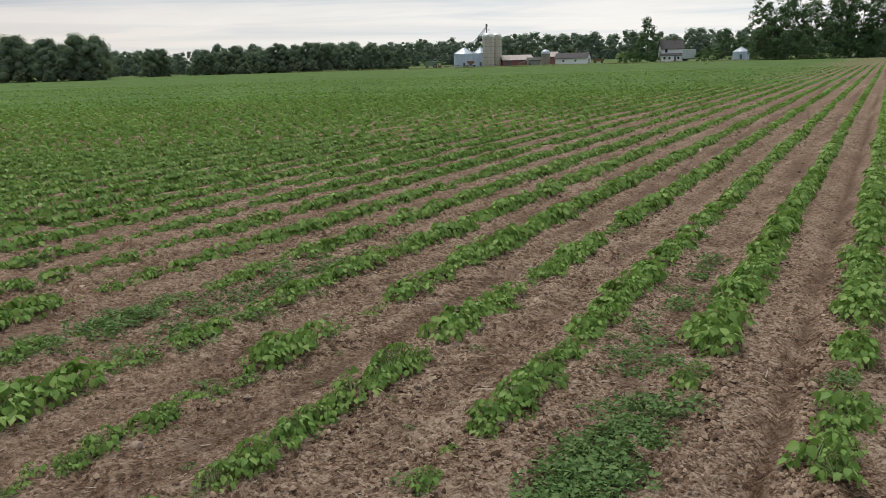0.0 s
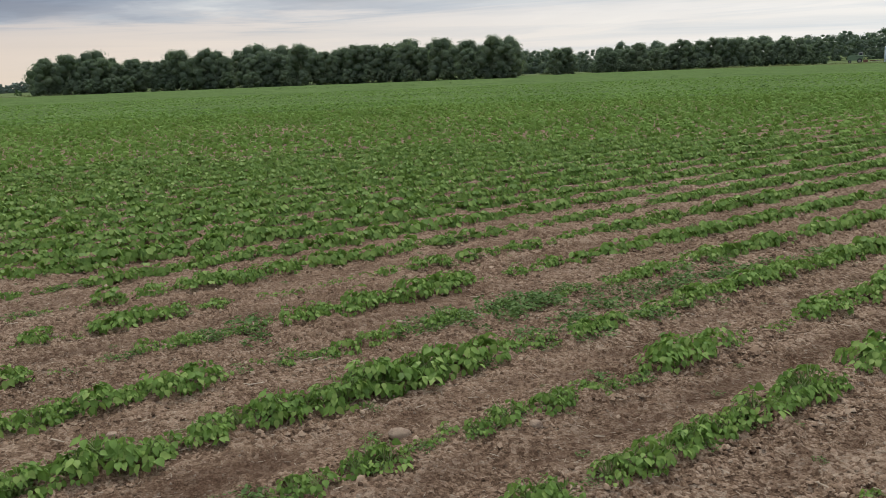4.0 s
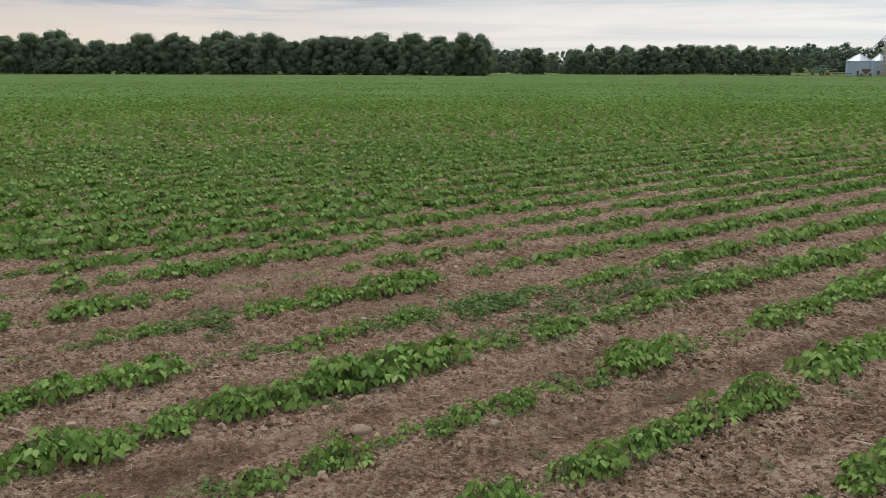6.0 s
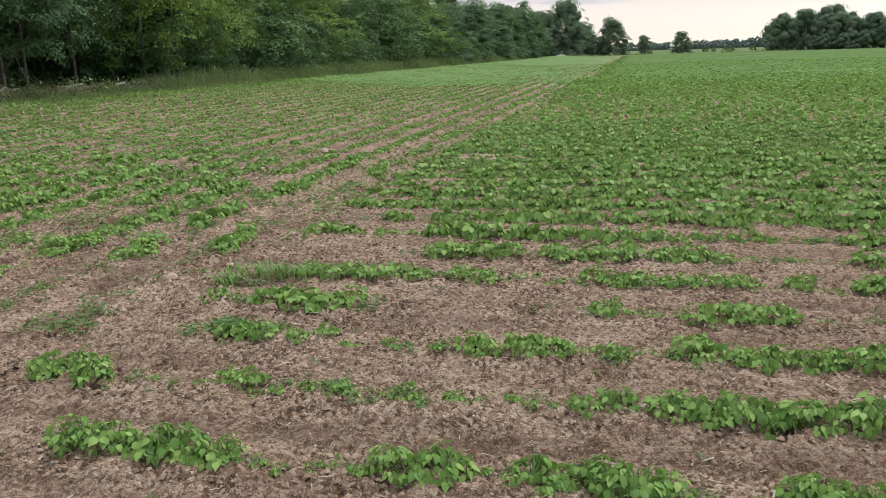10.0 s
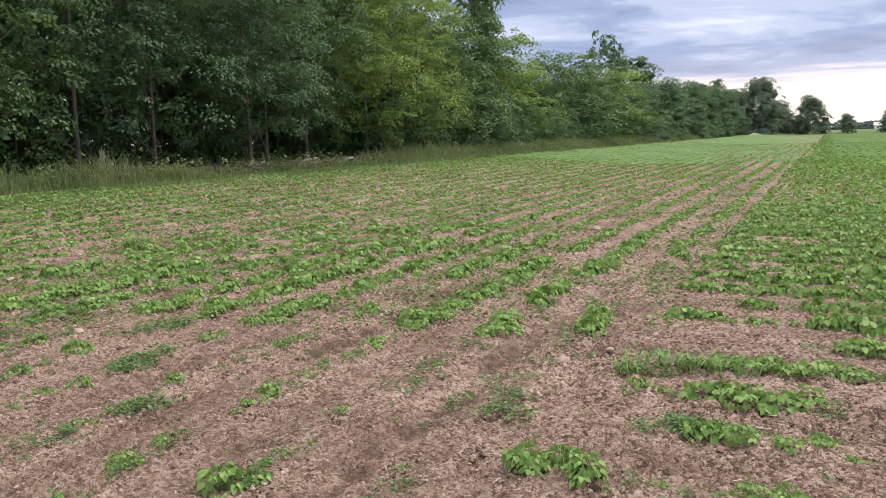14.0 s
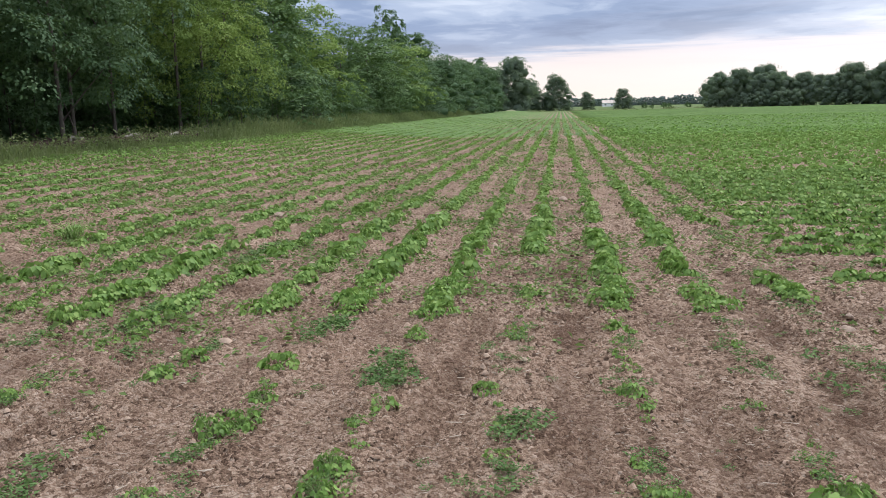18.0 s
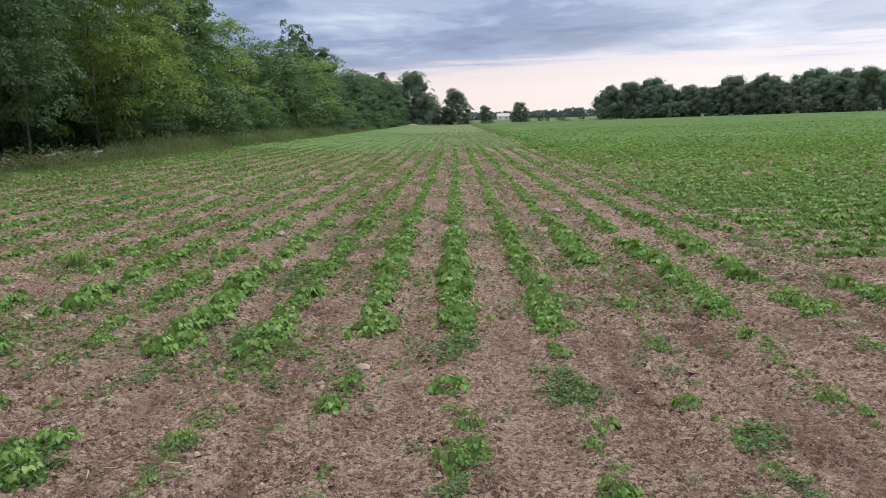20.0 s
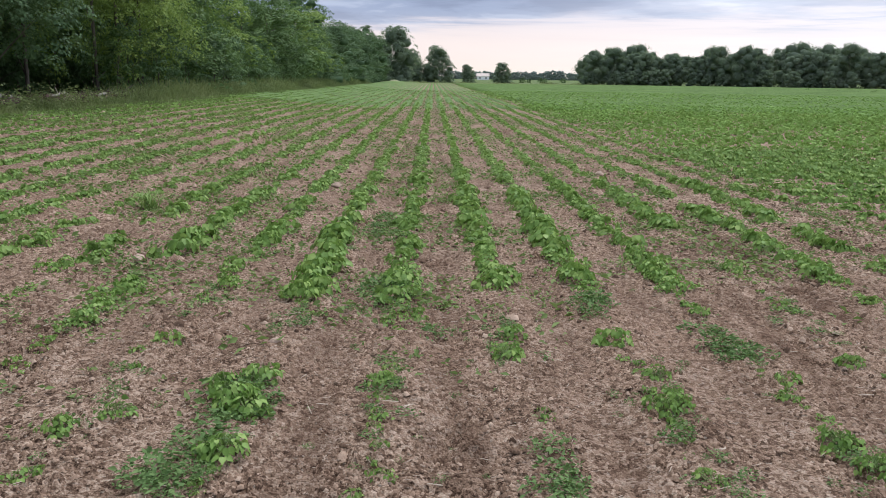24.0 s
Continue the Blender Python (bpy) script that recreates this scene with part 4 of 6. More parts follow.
def row_spots(gap, near, far):
    """Places of plants on all rows whose distance from the path lies in near..far: x, y, stand."""
    got = []
    for k in range(-8, 335):
        x = main_x(k)
        if abs(x) > far + 1 and not (k < -3 and near > 20):
            continue
        ys = np.arange(-3.3, min(far, 264), gap) + rng.uniform(-0.3, 0.3) * gap
        if k in listed_main:
            ys = ys[ys > listed_main[k]]
        got.append(np.stack([np.full(len(ys), x), ys, np.zeros(len(ys))], 1))
    for j in range(-1, 22):
        xs = np.arange(4.0, -min(far, 255), -gap) + rng.uniform(-0.3, 0.3) * gap
        if j in listed_head:
            xs = xs[xs < listed_head[j]]
        got.append(np.stack([xs, np.full(len(xs), head_y(j)), np.ones(len(xs))], 1))
    q = np.concatenate(got)
    d = np.hypot(q[:, 0], q[:, 1] - np.clip(q[:, 1], -9, 0.5))
    q = q[(d >= near) & (d < far) & (q[:, 0] > -257) & ((q[:, 0] < 4) | (q[:, 1] > 30))]
    q[:, 0:2] += rng.normal(0, 0.022, (len(q), 2)) * np.where(q[:, 2:3] > 0, 2.6, 1.0)
    s = np.where(q[:, 2] > 0, stand(q[:, 0], q[:, 1], True), stand(q[:, 0], q[:, 1], False))
    keep = s + rng.uniform(-0.2, 0.2, len(q)) > np.where(q[:, 2] > 0, 0.7, 0.6)
    return q[keep], s[keep]


def scatter(variants, q, s, grow, spread_):
    out_ = []
    for i, b in enumerate(variants):
        m = np.arange(len(q)) % len(variants) == i
        x, y = q[m, 0], q[m, 1]
        out_.append(place(b, x, y, land(x, y), rng.uniform(0, 6.28, m.sum()), np.where(q[m, 2] > 0, 0.76, 1.0) * grow * np.clip(0.35 + 0.65 * s[m], 0.7, 1.12) * rng.uniform(1 - spread_, 1 + spread_, m.sum())))
    return out_


q, s = row_spots(0.10, 0.0, 14.0)
blocks += scatter(ROUNDED, q, s, 1.18, 0.16)
q, s = row_spots(0.10, 14.0, 20.0)
blocks += scatter(MIDDLE, q, s, 1.14, 0.14)
tagged(new("bean_crop", np_mesh("bean_crop", *joined(blocks), BEAN)), "rows of leafy green bean plants with gaps of bare soil", "bean crop", kind="stuff")
q, s = row_spots(0.165, 20.0, 56.0)
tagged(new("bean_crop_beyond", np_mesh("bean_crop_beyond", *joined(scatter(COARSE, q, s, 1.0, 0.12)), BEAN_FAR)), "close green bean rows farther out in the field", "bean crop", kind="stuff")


def ridges(near, far, seg):
    """Closed canopy of the far rows: one low rounded ridge a row, uneven in height and width."""
    got = []
    for k in range(-40, 335):
        x = main_x(k)
        y0 = -3.2 if abs(x) >= near else math.sqrt(near * near - x * x)
        ys = np.arange(y0, 264, seg)
        if k in listed_main:
            ys = ys[ys > listed_main[k]]
        ys = ys[np.hypot(x, ys - np.clip(ys, -9, 0.5)) < far]
        if len(ys) > 2 and x > -256 and (x < 4 or near > 30):
            got.append((np.full(len(ys), x), ys, np.zeros(len(ys)), np.ones(len(ys))))
    for j in range(-1, 22):
        xs = np.arange(-near, -min(255, far), -seg)
        if j in listed_head:
            xs = xs[xs < listed_head[j]]
        got.append((xs, np.full(len(xs), head_y(j)), np.ones(len(xs)), np.zeros(len(xs))))
    out_ = []
    for x, y, wx, wy in got:
        n = len(x)
        st = np.clip(stand(x, y, wx[0] == 1), 0.25, 1.2)
        st = st * step(0.55, 0.85, st)
        st[0] = st[-1] = 0.0
        h = 0.075 * (1.0 if wy[0] else 0.9) * st * rng.uniform(0.8, 1.15, n)
        w = 0.14 * (1.0 if wy[0] else 2.0) * st * rng.uniform(0.75, 1.2, n)
        z = land(x, y)
        P = [np.stack([x + o * w * wy, y + o * w * wx, z + t * h - (0.02 if t == 0 else 0)], 1) for o, t in ((-1, 0), (-0.5, 0.92), (0.5, 0.92), (1, 0))]
        V = np.stack(P, 1).reshape(-1, 3)
        i = np.arange(n - 1)[:, None] * 4
        F = np.concatenate([np.stack([i[:, 0] + c, i[:, 0] + c + 1, i[:, 0] + c + 5, i[:, 0] + c + 4], 1) for c in range(3)])
        out_.append((V, F[:, ::-1] if wy[0] == 1 else F))
    return joined(out_)


tagged(new("bean_canopy", np_mesh("bean_canopy", *ridges(46.0, 400, 2.0), CANOPY, True)), "dense green canopy of distant bean rows", "bean crop", kind="stuff")
q, s = row_spots(0.33, 56.0, 110.0)
TUFT = [bean_block(330 + i, 2, LOZENGE, LOZENGE_F, 0.14, 0.135, 0.07, 1.0, 0.9)[0] for i in range(4)]
tops = scatter(TUFT, q, s, 1.05, 0.3)
q, s = row_spots(0.70, 110.0, 190.0)
FAR_TUFT = [bean_block(340 + i, 1, LOZENGE, LOZENGE_F, 0.20, 0.13, 0.05, 1.0, 0.8)[0] for i in range(4)]
tops += scatter(FAR_TUFT, q, s, 1.1, 0.3)
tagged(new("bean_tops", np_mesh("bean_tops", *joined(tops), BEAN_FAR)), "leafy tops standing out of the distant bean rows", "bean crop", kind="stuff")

# ---- weeds, clods, stones and straw ----


def weed_block(seed, n, reach, tall, blade):
    r = np.random.RandomState(seed)
    a, d = r.uniform(0, 6.28, n), reach * np.sqrt(r.uniform(0, 1, n))
    at = np.stack([d * np.cos(a), d * np.sin(a), tall * r.uniform(0.1, 1, n) * (1 - 0.5 * d / reach)], 1)
    b = r.uniform(0, 6.28, n)
    along = np.stack([np.cos(b), np.sin(b), r.uniform(-0.3, 0.6, n)], 1)
    return leaves(at, along, np.tile((0, 0, 1.0), (n, 1)) + r.normal(0, 0.6, (n, 3)), blade * r.uniform(0.5, 1.4, n), width=0.7)


WEEDS = [weed_block(400 + i, 56, 0.11, 0.075, 0.034) for i in range(4)]
weed_at = []
# thick patches: x, y, length along the row, width, share
patches = [(-1.12, 3.65, 0.17, 0.75, 110), (-1.25, 4.9, 0.2, 0.3, 10), (-4.75, 4.2, 0.22, 1.0, 46), (-4.4, 5.6, 0.25, 1.3, 50), (-4.0, 4.2, 0.2, 0.6, 16), (-1.35, 6.5, 0.2, 1.2, 26), (-5.5, 2.2, 0.25, 0.3, 10), (-6.3, -9.35, 0.55, 0.16, 22), (-9.4, -9.5, 1.0, 0.22, 40), (-3.85, -9.95, 0.4, 0.14, 24)]
patches += [(-3.1, -10.1, 0.3, 0.12, 14), (-2.9, -8.35, 0.25, 0.1, 10), (-5.9, -7.62, 0.3, 0.12, 14), (-4.9, -6.9, 0.3, 0.14, 12), (-6.15, -2.95, 0.35, 0.2, 9), (-4.9, -2.6, 0.2, 0.3, 16), (-5.2, -8.9, 0.2, 0.1, 6), (-10.2, -12.6, 0.5, 0.2, 26), (-4.0, -6.05, 0.3, 0.1, 8), (-5.0, -3.9, 0.4, 0.3, 8)]
for cx, cy, lx, ly, n in patches:
    weed_at += [(cx + rng.normal(0, 0.55 * lx), cy + rng.normal(0, 0.55 * ly), rng.uniform(0.45, 1.25)) for _ in range(n)]
for k in range(-3, 14):
    ys = rng.uniform(-3.3, 12, 120)
    weed_at += [(main_x(k) + rng.normal(0, 0.06), y, rng.uniform(0.3, 0.8)) for y in ys if waves(np.array(main_x(k)), np.array(y), 51, 2.0) > -0.1]
for j in range(-1, 14):
    xs = rng.uniform(-15, -2, 230)
    weed_at += [(x, head_y(j) + rng.normal(0, 0.085), rng.uniform(0.25, 0.7)) for x in xs if waves(np.array(x), np.array(head_y(j)), 51, 2.0) > -0.1]
weed_at += [(rng.uniform(-10, -2), rng.uniform(-12, 8), rng.uniform(0.14, 0.42)) for _ in range(800)]
w = np.array(weed_at)
wb = []
thin = [weed_block(440 + i, 13, 0.19, 0.07, 0.058) for i in range(4)]
n = 50000
fx, fy = -3 - 110 * rng.uniform(0, 1, n) ** 1.7, -20.6 + 17.4 * rng.uniform(0, 1, n) ** 1.7
ok = rng.uniform(0, 1, n) < np.clip(0.5 + 0.6 * waves(fx, fy, 52, 4.0), 0.1, 1) * step(-5.0, -9.0, fx + 0.35 * fy + 2)
fx, fy = fx[ok], fy[ok]
cover_blocks = []
for i, b in enumerate(thin):
    cover_blocks.append(place(b, fx[i::4], fy[i::4], tilth(fx[i::4], fy[i::4])[0] + land(fx[i::4], fy[i::4]), rng.uniform(0, 6.28, len(fx[i::4])), rng.uniform(0.5, 1.3, len(fx[i::4]))))
tagged(new("ground_cover", np_mesh("ground_cover", *joined(cover_blocks), COVER)), "thin yellow-green weeds covering the soil between headland rows", "weeds", kind="stuff")
for i, b in enumerate(WEEDS):
    m = np.arange(len(w)) % 4 == i
    wb.append(place(b, w[m, 0], w[m, 1], tilth(w[m, 0], w[m, 1])[0], rng.uniform(0, 6.28, m.sum()), w[m, 2]))
tagged(new("weeds", np_mesh("weeds", *joined(wb), WEED)), "low grey-green weeds creeping between the bean rows", "weeds", kind="stuff")


def grass_tuft(x, y, n, tall, label, seed, wide=0.05):
    """A clump of narrow arching blades."""
    r = np.random.RandomState(seed)
    V, F = [], []
    for i in range(n):
        a, l = r.uniform(0, 6.28), tall * r.uniform(0.6, 1.1)
        foot = np.array([r.normal(0, 0.05), r.normal(0, wide), 0])
        d, side = np.array([math.cos(a), math.sin(a), 0]), np.array([-math.sin(a), math.cos(a), 0])
        pts = [foot, foot + d * l * 0.25 + np.array([0, 0, l * 0.55]), foot + d * l * 0.6 + np.array([0, 0, l * 0.75]), foot + d * l + np.array([0, 0, l * 0.6])]
        b0 = len(V)
        for p_, wd in zip(pts, (0.006, 0.006, 0.004, 0.0008)):
            V += [p_ + side * wd, p_ - side * wd]
        F += [(b0 + 2 * c, b0 + 2 * c + 1, b0 + 2 * c + 3, b0 + 2 * c + 2) for c in range(3)]
    ob = new("grass_tuft", np_mesh("grass_tuft", np.array(V), np.array(F), TUFT_GRASS))
    ob.matrix_basis = pose(x, y, float(tilth(x, y)[0] + land(x, y)))
    return tagged(ob, label, "grass", "grass weeds in the field")


grass_tuft(-6.15, -2.8, 90, 0.17, "low spreading patch of narrow-leaved grass beside bean plants", 1, 0.22)
grass_tuft(-10.25, -12.6, 70, 0.34, "upright grass weed in the headland rows", 2)
grass_tuft(-5.95, -3.2, 40, 0.15, "small grass weed at the row end", 3)


def lump(seed):
    """The part of a crumbly clod that stands out of the soil: a blunt, dented dome on four corners."""
    r = np.random.RandomState(seed)
    low = np.array([(-1.0, -0.8, -0.4), (1.0, -0.75, -0.4), (0.95, 0.8, -0.4), (-0.95, 0.75, -0.4)]) + r.normal(0, 0.16, (4, 3)) * np.array([1, 1, 0.3])
    high = np.array([(-0.8, -0.15, 0.3), (0.1, -0.75, 0.32), (0.8, 0.1, 0.3), (-0.1, 0.72, 0.32)]) * np.array([0.95, r.uniform(0.75, 1.0), 1]) + r.normal(0, 0.13, (4, 3))
    top = np.array([(0.0, 0.0, 0.62)]) + r.normal(0, 0.12, (1, 3))
    F = []
    for i in range(4):
        k = (i + 1) % 4
        F += [(i, 4 + k, 4 + i), (i, k, 4 + k), (4 + i, 4 + k, 8)]
    return np.concatenate([low, high, top]) * np.array([1.0, r.uniform(0.7, 1.0), r.uniform(0.75, 1.15)]), np.array(F)


LUMPS = [lump(500 + i) for i in range(20)]
n = 420000
cx, cy = -0.2 - 13.0 * rng.uniform(0, 1, n) ** 1.5, rng.uniform(-14, 10, n)
away = np.hypot(cx - 0.1, cy - np.clip(cy, -8.9, 0.5))
bare = np.clip(0.9 + 0.6 * grit(cx, cy, 0.5, 9) + 0.5 * grit(cx, cy, 0.17, 10), 0.25, 1)
head_ = step(-3.1, -3.7, cy)
off_row = np.where(head_ > 0.5, np.abs(((-4.57 - cy) / ROW - 0.03 + 0.5) % 1.0 - 0.5), np.abs(((-2.40 - cx) / ROW - 0.10 + 0.5) % 1.0 - 0.5))
flank = 0.4 + 0.75 * np.exp(-(((off_row - 0.2) / 0.12) ** 2))
keep = rng.uniform(0, 1, n) < np.clip(2.9 / away, 0, 1) ** 1.8 * bare * flank * step(0.0, 1.0, away) * np.clip(1.15 - tilth(cx, cy)[1], 0.12, 1) * (1 - 0.8 * pressed(cx, cy))
cx, cy, away = cx[keep], cy[keep], away[keep]
n = len(cx)
size = 0.0036 + 0.0036 * flank[keep] * rng.exponential(1.0, n) + 0.0007 * away
size = np.clip(size, 0.0035, 0.018) * np.where(rng.uniform(0, 1, n) < 0.006, 1.6, 1.0)
cb = []
for i, b in enumerate(LUMPS):
    m = np.arange(n) % len(LUMPS) == i
    cb.append(place(b, cx[m], cy[m], tilth(cx[m], cy[m])[0] + land(cx[m], cy[m]) + 0.006, rng.uniform(0, 6.28, m.sum()), size[m]))
# coarser lumps farther off
n = 60000
cx, cy = -1.0 - 27.0 * rng.uniform(0, 1, n), np.where(rng.uniform(0, 1, n) < 0.5, rng.uniform(-20.0, -2.5, n), rng.uniform(4.0, 34.0, n))
away = np.hypot(cx - 0.1, cy - np.clip(cy, -8.9, 0.5))
keep = (away > 5) & (away < 34) & (rng.uniform(0, 1, n) < np.clip(9.0 / away, 0, 1) * step(-7.5, -5.5, np.where(cy > 0, cx, -5.0)) * np.clip(1.2 - tilth(cx, cy)[1], 0.1, 1) * (1 - 0.8 * pressed(cx, cy)))
cx, cy, away = cx[keep], cy[keep], away[keep]
size = 0.006 + 0.0010 * away + 0.006 * rng.exponential(1.0, len(cx))
for i, b in enumerate(LUMPS):
    m = np.arange(len(cx)) % len(LUMPS) == i
    cb.append(place(b, cx[m], cy[m], tilth(cx[m], cy[m])[0] + land(cx[m], cy[m]) + 0.006, rng.uniform(0, 6.28, m.sum()), np.clip(size[m], 0, 0.05)))
tagged(new("soil_clods", np_mesh("soil_clods", *joined(cb), CLOD)), "loose dry brown soil clods and crumbs", "soil clods", kind="stuff")

n = 22000
sx, sy = -0.6 - np.abs(rng.normal(0, 4.0, n)), rng.uniform(-12, 8, n)
th, ln = rng.uniform(0, 6.28, n), 0.010 + 0.012 * rng.exponential(1.0, n)
stick = np.array([(-0.5, -0.04, 0), (0.5, -0.025, 0), (0.5, 0.025, 0.0), (-0.5, 0.04, 0), (-0.5, 0, 0.06), (0.5, 0, 0.05)])
stick_f = np.array([(0, 1, 5), (0, 5, 4), (4, 5, 2), (4, 2, 3), (0, 4, 3), (1, 2, 5)])
tagged(new("straw", np_mesh("straw", *place((stick, stick_f), sx, sy, tilth(sx, sy)[0] + land(sx, sy) + 0.008, th, ln), STRAW)), "scattered pale straw and stalk residue", "straw", kind="stuff")


def stone(x, y, r_, flat_, seed, label):
    bm = bmesh.new()
    bmesh.ops.create_icosphere(bm, subdivisions=3, radius=1.0)
    rs = np.random.RandomState(seed)
    planes = [(Vector(rs.normal(0, 1, 3)).normalized(), rs.uniform(0.62, 0.92)) for _ in range(12)]
    for w_ in bm.verts:
        for nrm, lim in planes:
            e = w_.co.dot(nrm) - lim
            if e > 0:
                w_.co -= nrm * e * 0.85
        w_.co += w_.co * 0.06 * noise.noise(w_.co * 2.5)
        w_.co = Vector((w_.co.x * r_, w_.co.y * r_ * 0.78, w_.co.z * r_ * flat_))
    me = bpy.data.meshes.new("stone")
    bm.to_mesh(me)
    bm.free()
    me.materials.append(STONE)
    for f in me.polygons:
        f.use_smooth = True
    ob = new("stone", me)
    ob.matrix_basis = pose(x, y, float(tilth(x, y)[0] + land(x, y)) + r_ * flat_ * 0.35, 0, 0, rs.uniform(0, 360))
    return tagged(ob, label, "stone", "stones in the field")


for i, (x, y, r_, fl) in enumerate(((-3.43, 2.32, 0.062, 0.6), (-6.0, -3.72, 0.075, 0.55), (-14.9, -5.76, 0.12, 0.5), (-12.76, -10.45, 0.11, 0.5), (-6.6, -3.5, 0.045, 0.5),
                                    (-7.3, -11.7, 0.08, 0.6), (-2.42, 1.62, 0.05, 0.7), (-3.1, 2.9, 0.04, 0.6), (-4.9, -9.95, 0.05, 0.4), (-5.4, -2.55, 0.03, 0.5), (-4.4, 1.2, 0.04, 0.5), (-5.0, 3.3, 0.05, 0.5))):
    stone(x, y, r_, fl, 700 + i, "pale rounded field stone half sunk in the soil" if r_ > 0.06 else "small tan stone lying on crumbly soil")

# ---- trees ----


GOLD = (1 + 5 ** 0.5) / 2
BALL = unit(np.array([(-1, GOLD, 0), (1, GOLD, 0), (-1, -GOLD, 0), (1, -GOLD, 0), (0, -1, GOLD), (0, 1, GOLD), (0, -1, -GOLD), (0, 1, -GOLD), (GOLD, 0, -1), (GOLD, 0, 1), (-GOLD, 0, -1), (-GOLD, 0, 1)]))
BALL_F = np.array([(0, 11, 5), (0, 5, 1), (0, 1, 7), (0, 7, 10), (0, 10, 11), (1, 5, 9), (5, 11, 4), (11, 10, 2), (10, 7, 6), (7, 1, 8), (3, 9, 4), (3, 4, 2), (3, 2, 6), (3, 6, 8), (3, 8, 9), (4, 9, 5), (2, 4, 11), (6, 2, 10), (8, 6, 7), (9, 8, 1)])


def tree_arrays(seed, tall, wide, clear, n_leaf, blade, lumps, lean=0.0, gap=0.0, per=24, full=1.0, core=0.0, puff=1.0, layer=0.0, skirt=0.16, hug=(0.72, 1.08)):
    """Trunk and limbs (quads), crown (triangles). wide: crown radius; clear: height where leaves begin; gap: thins the crown."""
    r = np.random.RandomState(seed)
    bend = r.normal(0, 0.25, (2,))
    trunk_pts = [np.array([bend[0] * (h / tall) ** 2 + lean * h, bend[1] * (h / tall) ** 2, h]) for h in np.linspace(-0.2, tall * 0.86, 6)]
    base_r = 0.0065 * tall + 0.02
    wood = [tube_arrays(trunk_pts, np.linspace(base_r, base_r * 0.18, 6), 7)]
    centres, radii = [], []
    for i in range(lumps):
        f = (i + r.uniform(0.2, 0.8)) / lumps
        h = clear + (tall - clear) * f
        prof = math.sin(math.pi * min(1, skirt + (0.96 - skirt) * f)) ** 0.65
        a = i * 2.399 + r.uniform(-0.5, 0.5)
        d = wide * prof * r.uniform(0.45, 0.98)
        c = np.array([d * math.cos(a) + lean * h, d * math.sin(a), h + r.uniform(-0.3, 0.3)])
        centres.append(c)
        radii.append(wide * puff * r.uniform(0.24, 0.46))
        if i % 3 == 0:
            h0 = max(0.3, h - d * 0.8)
            root = np.array([lean * h0, 0, min(h0, tall * 0.8)])
            wood.append(tube_arrays([root, (root + c) / 2 + r.normal(0, 0.15, 3), c], [base_r * 0.38, base_r * 0.22, base_r * 0.08], 5))
    centres, radii = np.array(centres), np.array(radii)
    # boughs carry sprays of leaves: small domes that catch the light on top
    n_sp = max(8, n_leaf // per)
    which = r.choice(lumps, n_sp, p=radii ** 2 / np.sum(radii ** 2))
    d = unit(r.normal(0, 1, (n_sp, 3)) + np.array([0, 0, 0.8]))
    sp = centres[which] + d * (radii[which] * r.uniform(*hug, n_sp))[:, None] * np.array([1, 1, 0.8])
    axis = unit(d * (0.8 - 0.3 * layer) + np.array([0, 0, 0.75 + 0.2 * layer]) + r.normal(0, 0.15, (n_sp, 3)))
    size = full * radii[which] * r.uniform(0.28, 0.52, n_sp)
    own = np.repeat(np.arange(n_sp), per)
    n_all = len(own)
    rim = unit(np.cross(axis[own], r.normal(0, 1, (n_all, 3))))
    far_ = np.sqrt(r.uniform(0.0, 1.0, n_all))
    at = sp[own] + rim * (far_ * size[own])[:, None] - axis[own] * (size[own] * (0.75 - 0.3 * layer) * far_ ** 2)[:, None] + r.normal(0, 0.12, (n_all, 3)) * size[own][:, None] * np.array([1, 1, 1 - 0.3 * layer])
    at[:, 2] = np.maximum(at[:, 2], 0.2)
    along = rim * (0.4 + far_)[:, None] - axis[own] * (0.5 * far_)[:, None] + r.normal(0, 0.35, (n_all, 3)) - np.array([0, 0, 0.2])
    up_ = axis[own] + 0.4 * d[own] + rim * (0.4 * far_)[:, None] + r.normal(0, 0.24, (n_all, 3))
    n_leaf = n_all
    if gap:
        keep = waves(at[:, 0] + at[:, 2], at[:, 1] - at[:, 2], seed, wide * 0.7) > gap - 1
        at, along, up_ = at[keep], along[keep], up_[keep]
    crown = leaves(at, along, up_, blade * r.uniform(0.6, 1.35, len(at)), width=1.05)
    if core:
        # the leaf mass inside the boughs, too dense to see through
        balls = []
        for c, q in zip(centres, radii):
            squash = q * core * r.uniform(0.78, 1.15, (12, 1)) * np.array([1, 1, 0.85])
            balls.append((c + BALL * squash, BALL_F))
        crown = joined([crown] + balls)
    return joined(wood), crown


def tree(m, mesh_pair, label, category="tree", group="", name="tree"):
    wood, crown = mesh_pair
    t = thing(name, m, label, category, group)
    for nm, me in (("trunk", wood), ("crown", crown)):
        ob = new(nm, me)
        ob.parent = t
    return t


def tree_kind(seed, tall, wide, clear, n_leaf, blade, lumps, leaf, **more):
    wood, crown = tree_arrays(seed, tall, wide, clear, n_leaf, blade, lumps, **more)
    return np_mesh("trunk", *wood, BARK, True), np_mesh("crown", *crown, leaf)


def at_place(x, y, turn=0.0, size=1.0, tall=1.0):
    return Matrix.LocRotScale((x, y, float(land(x, y)) - 0.05), Euler((0, 0, turn)), (size, size, size * tall))


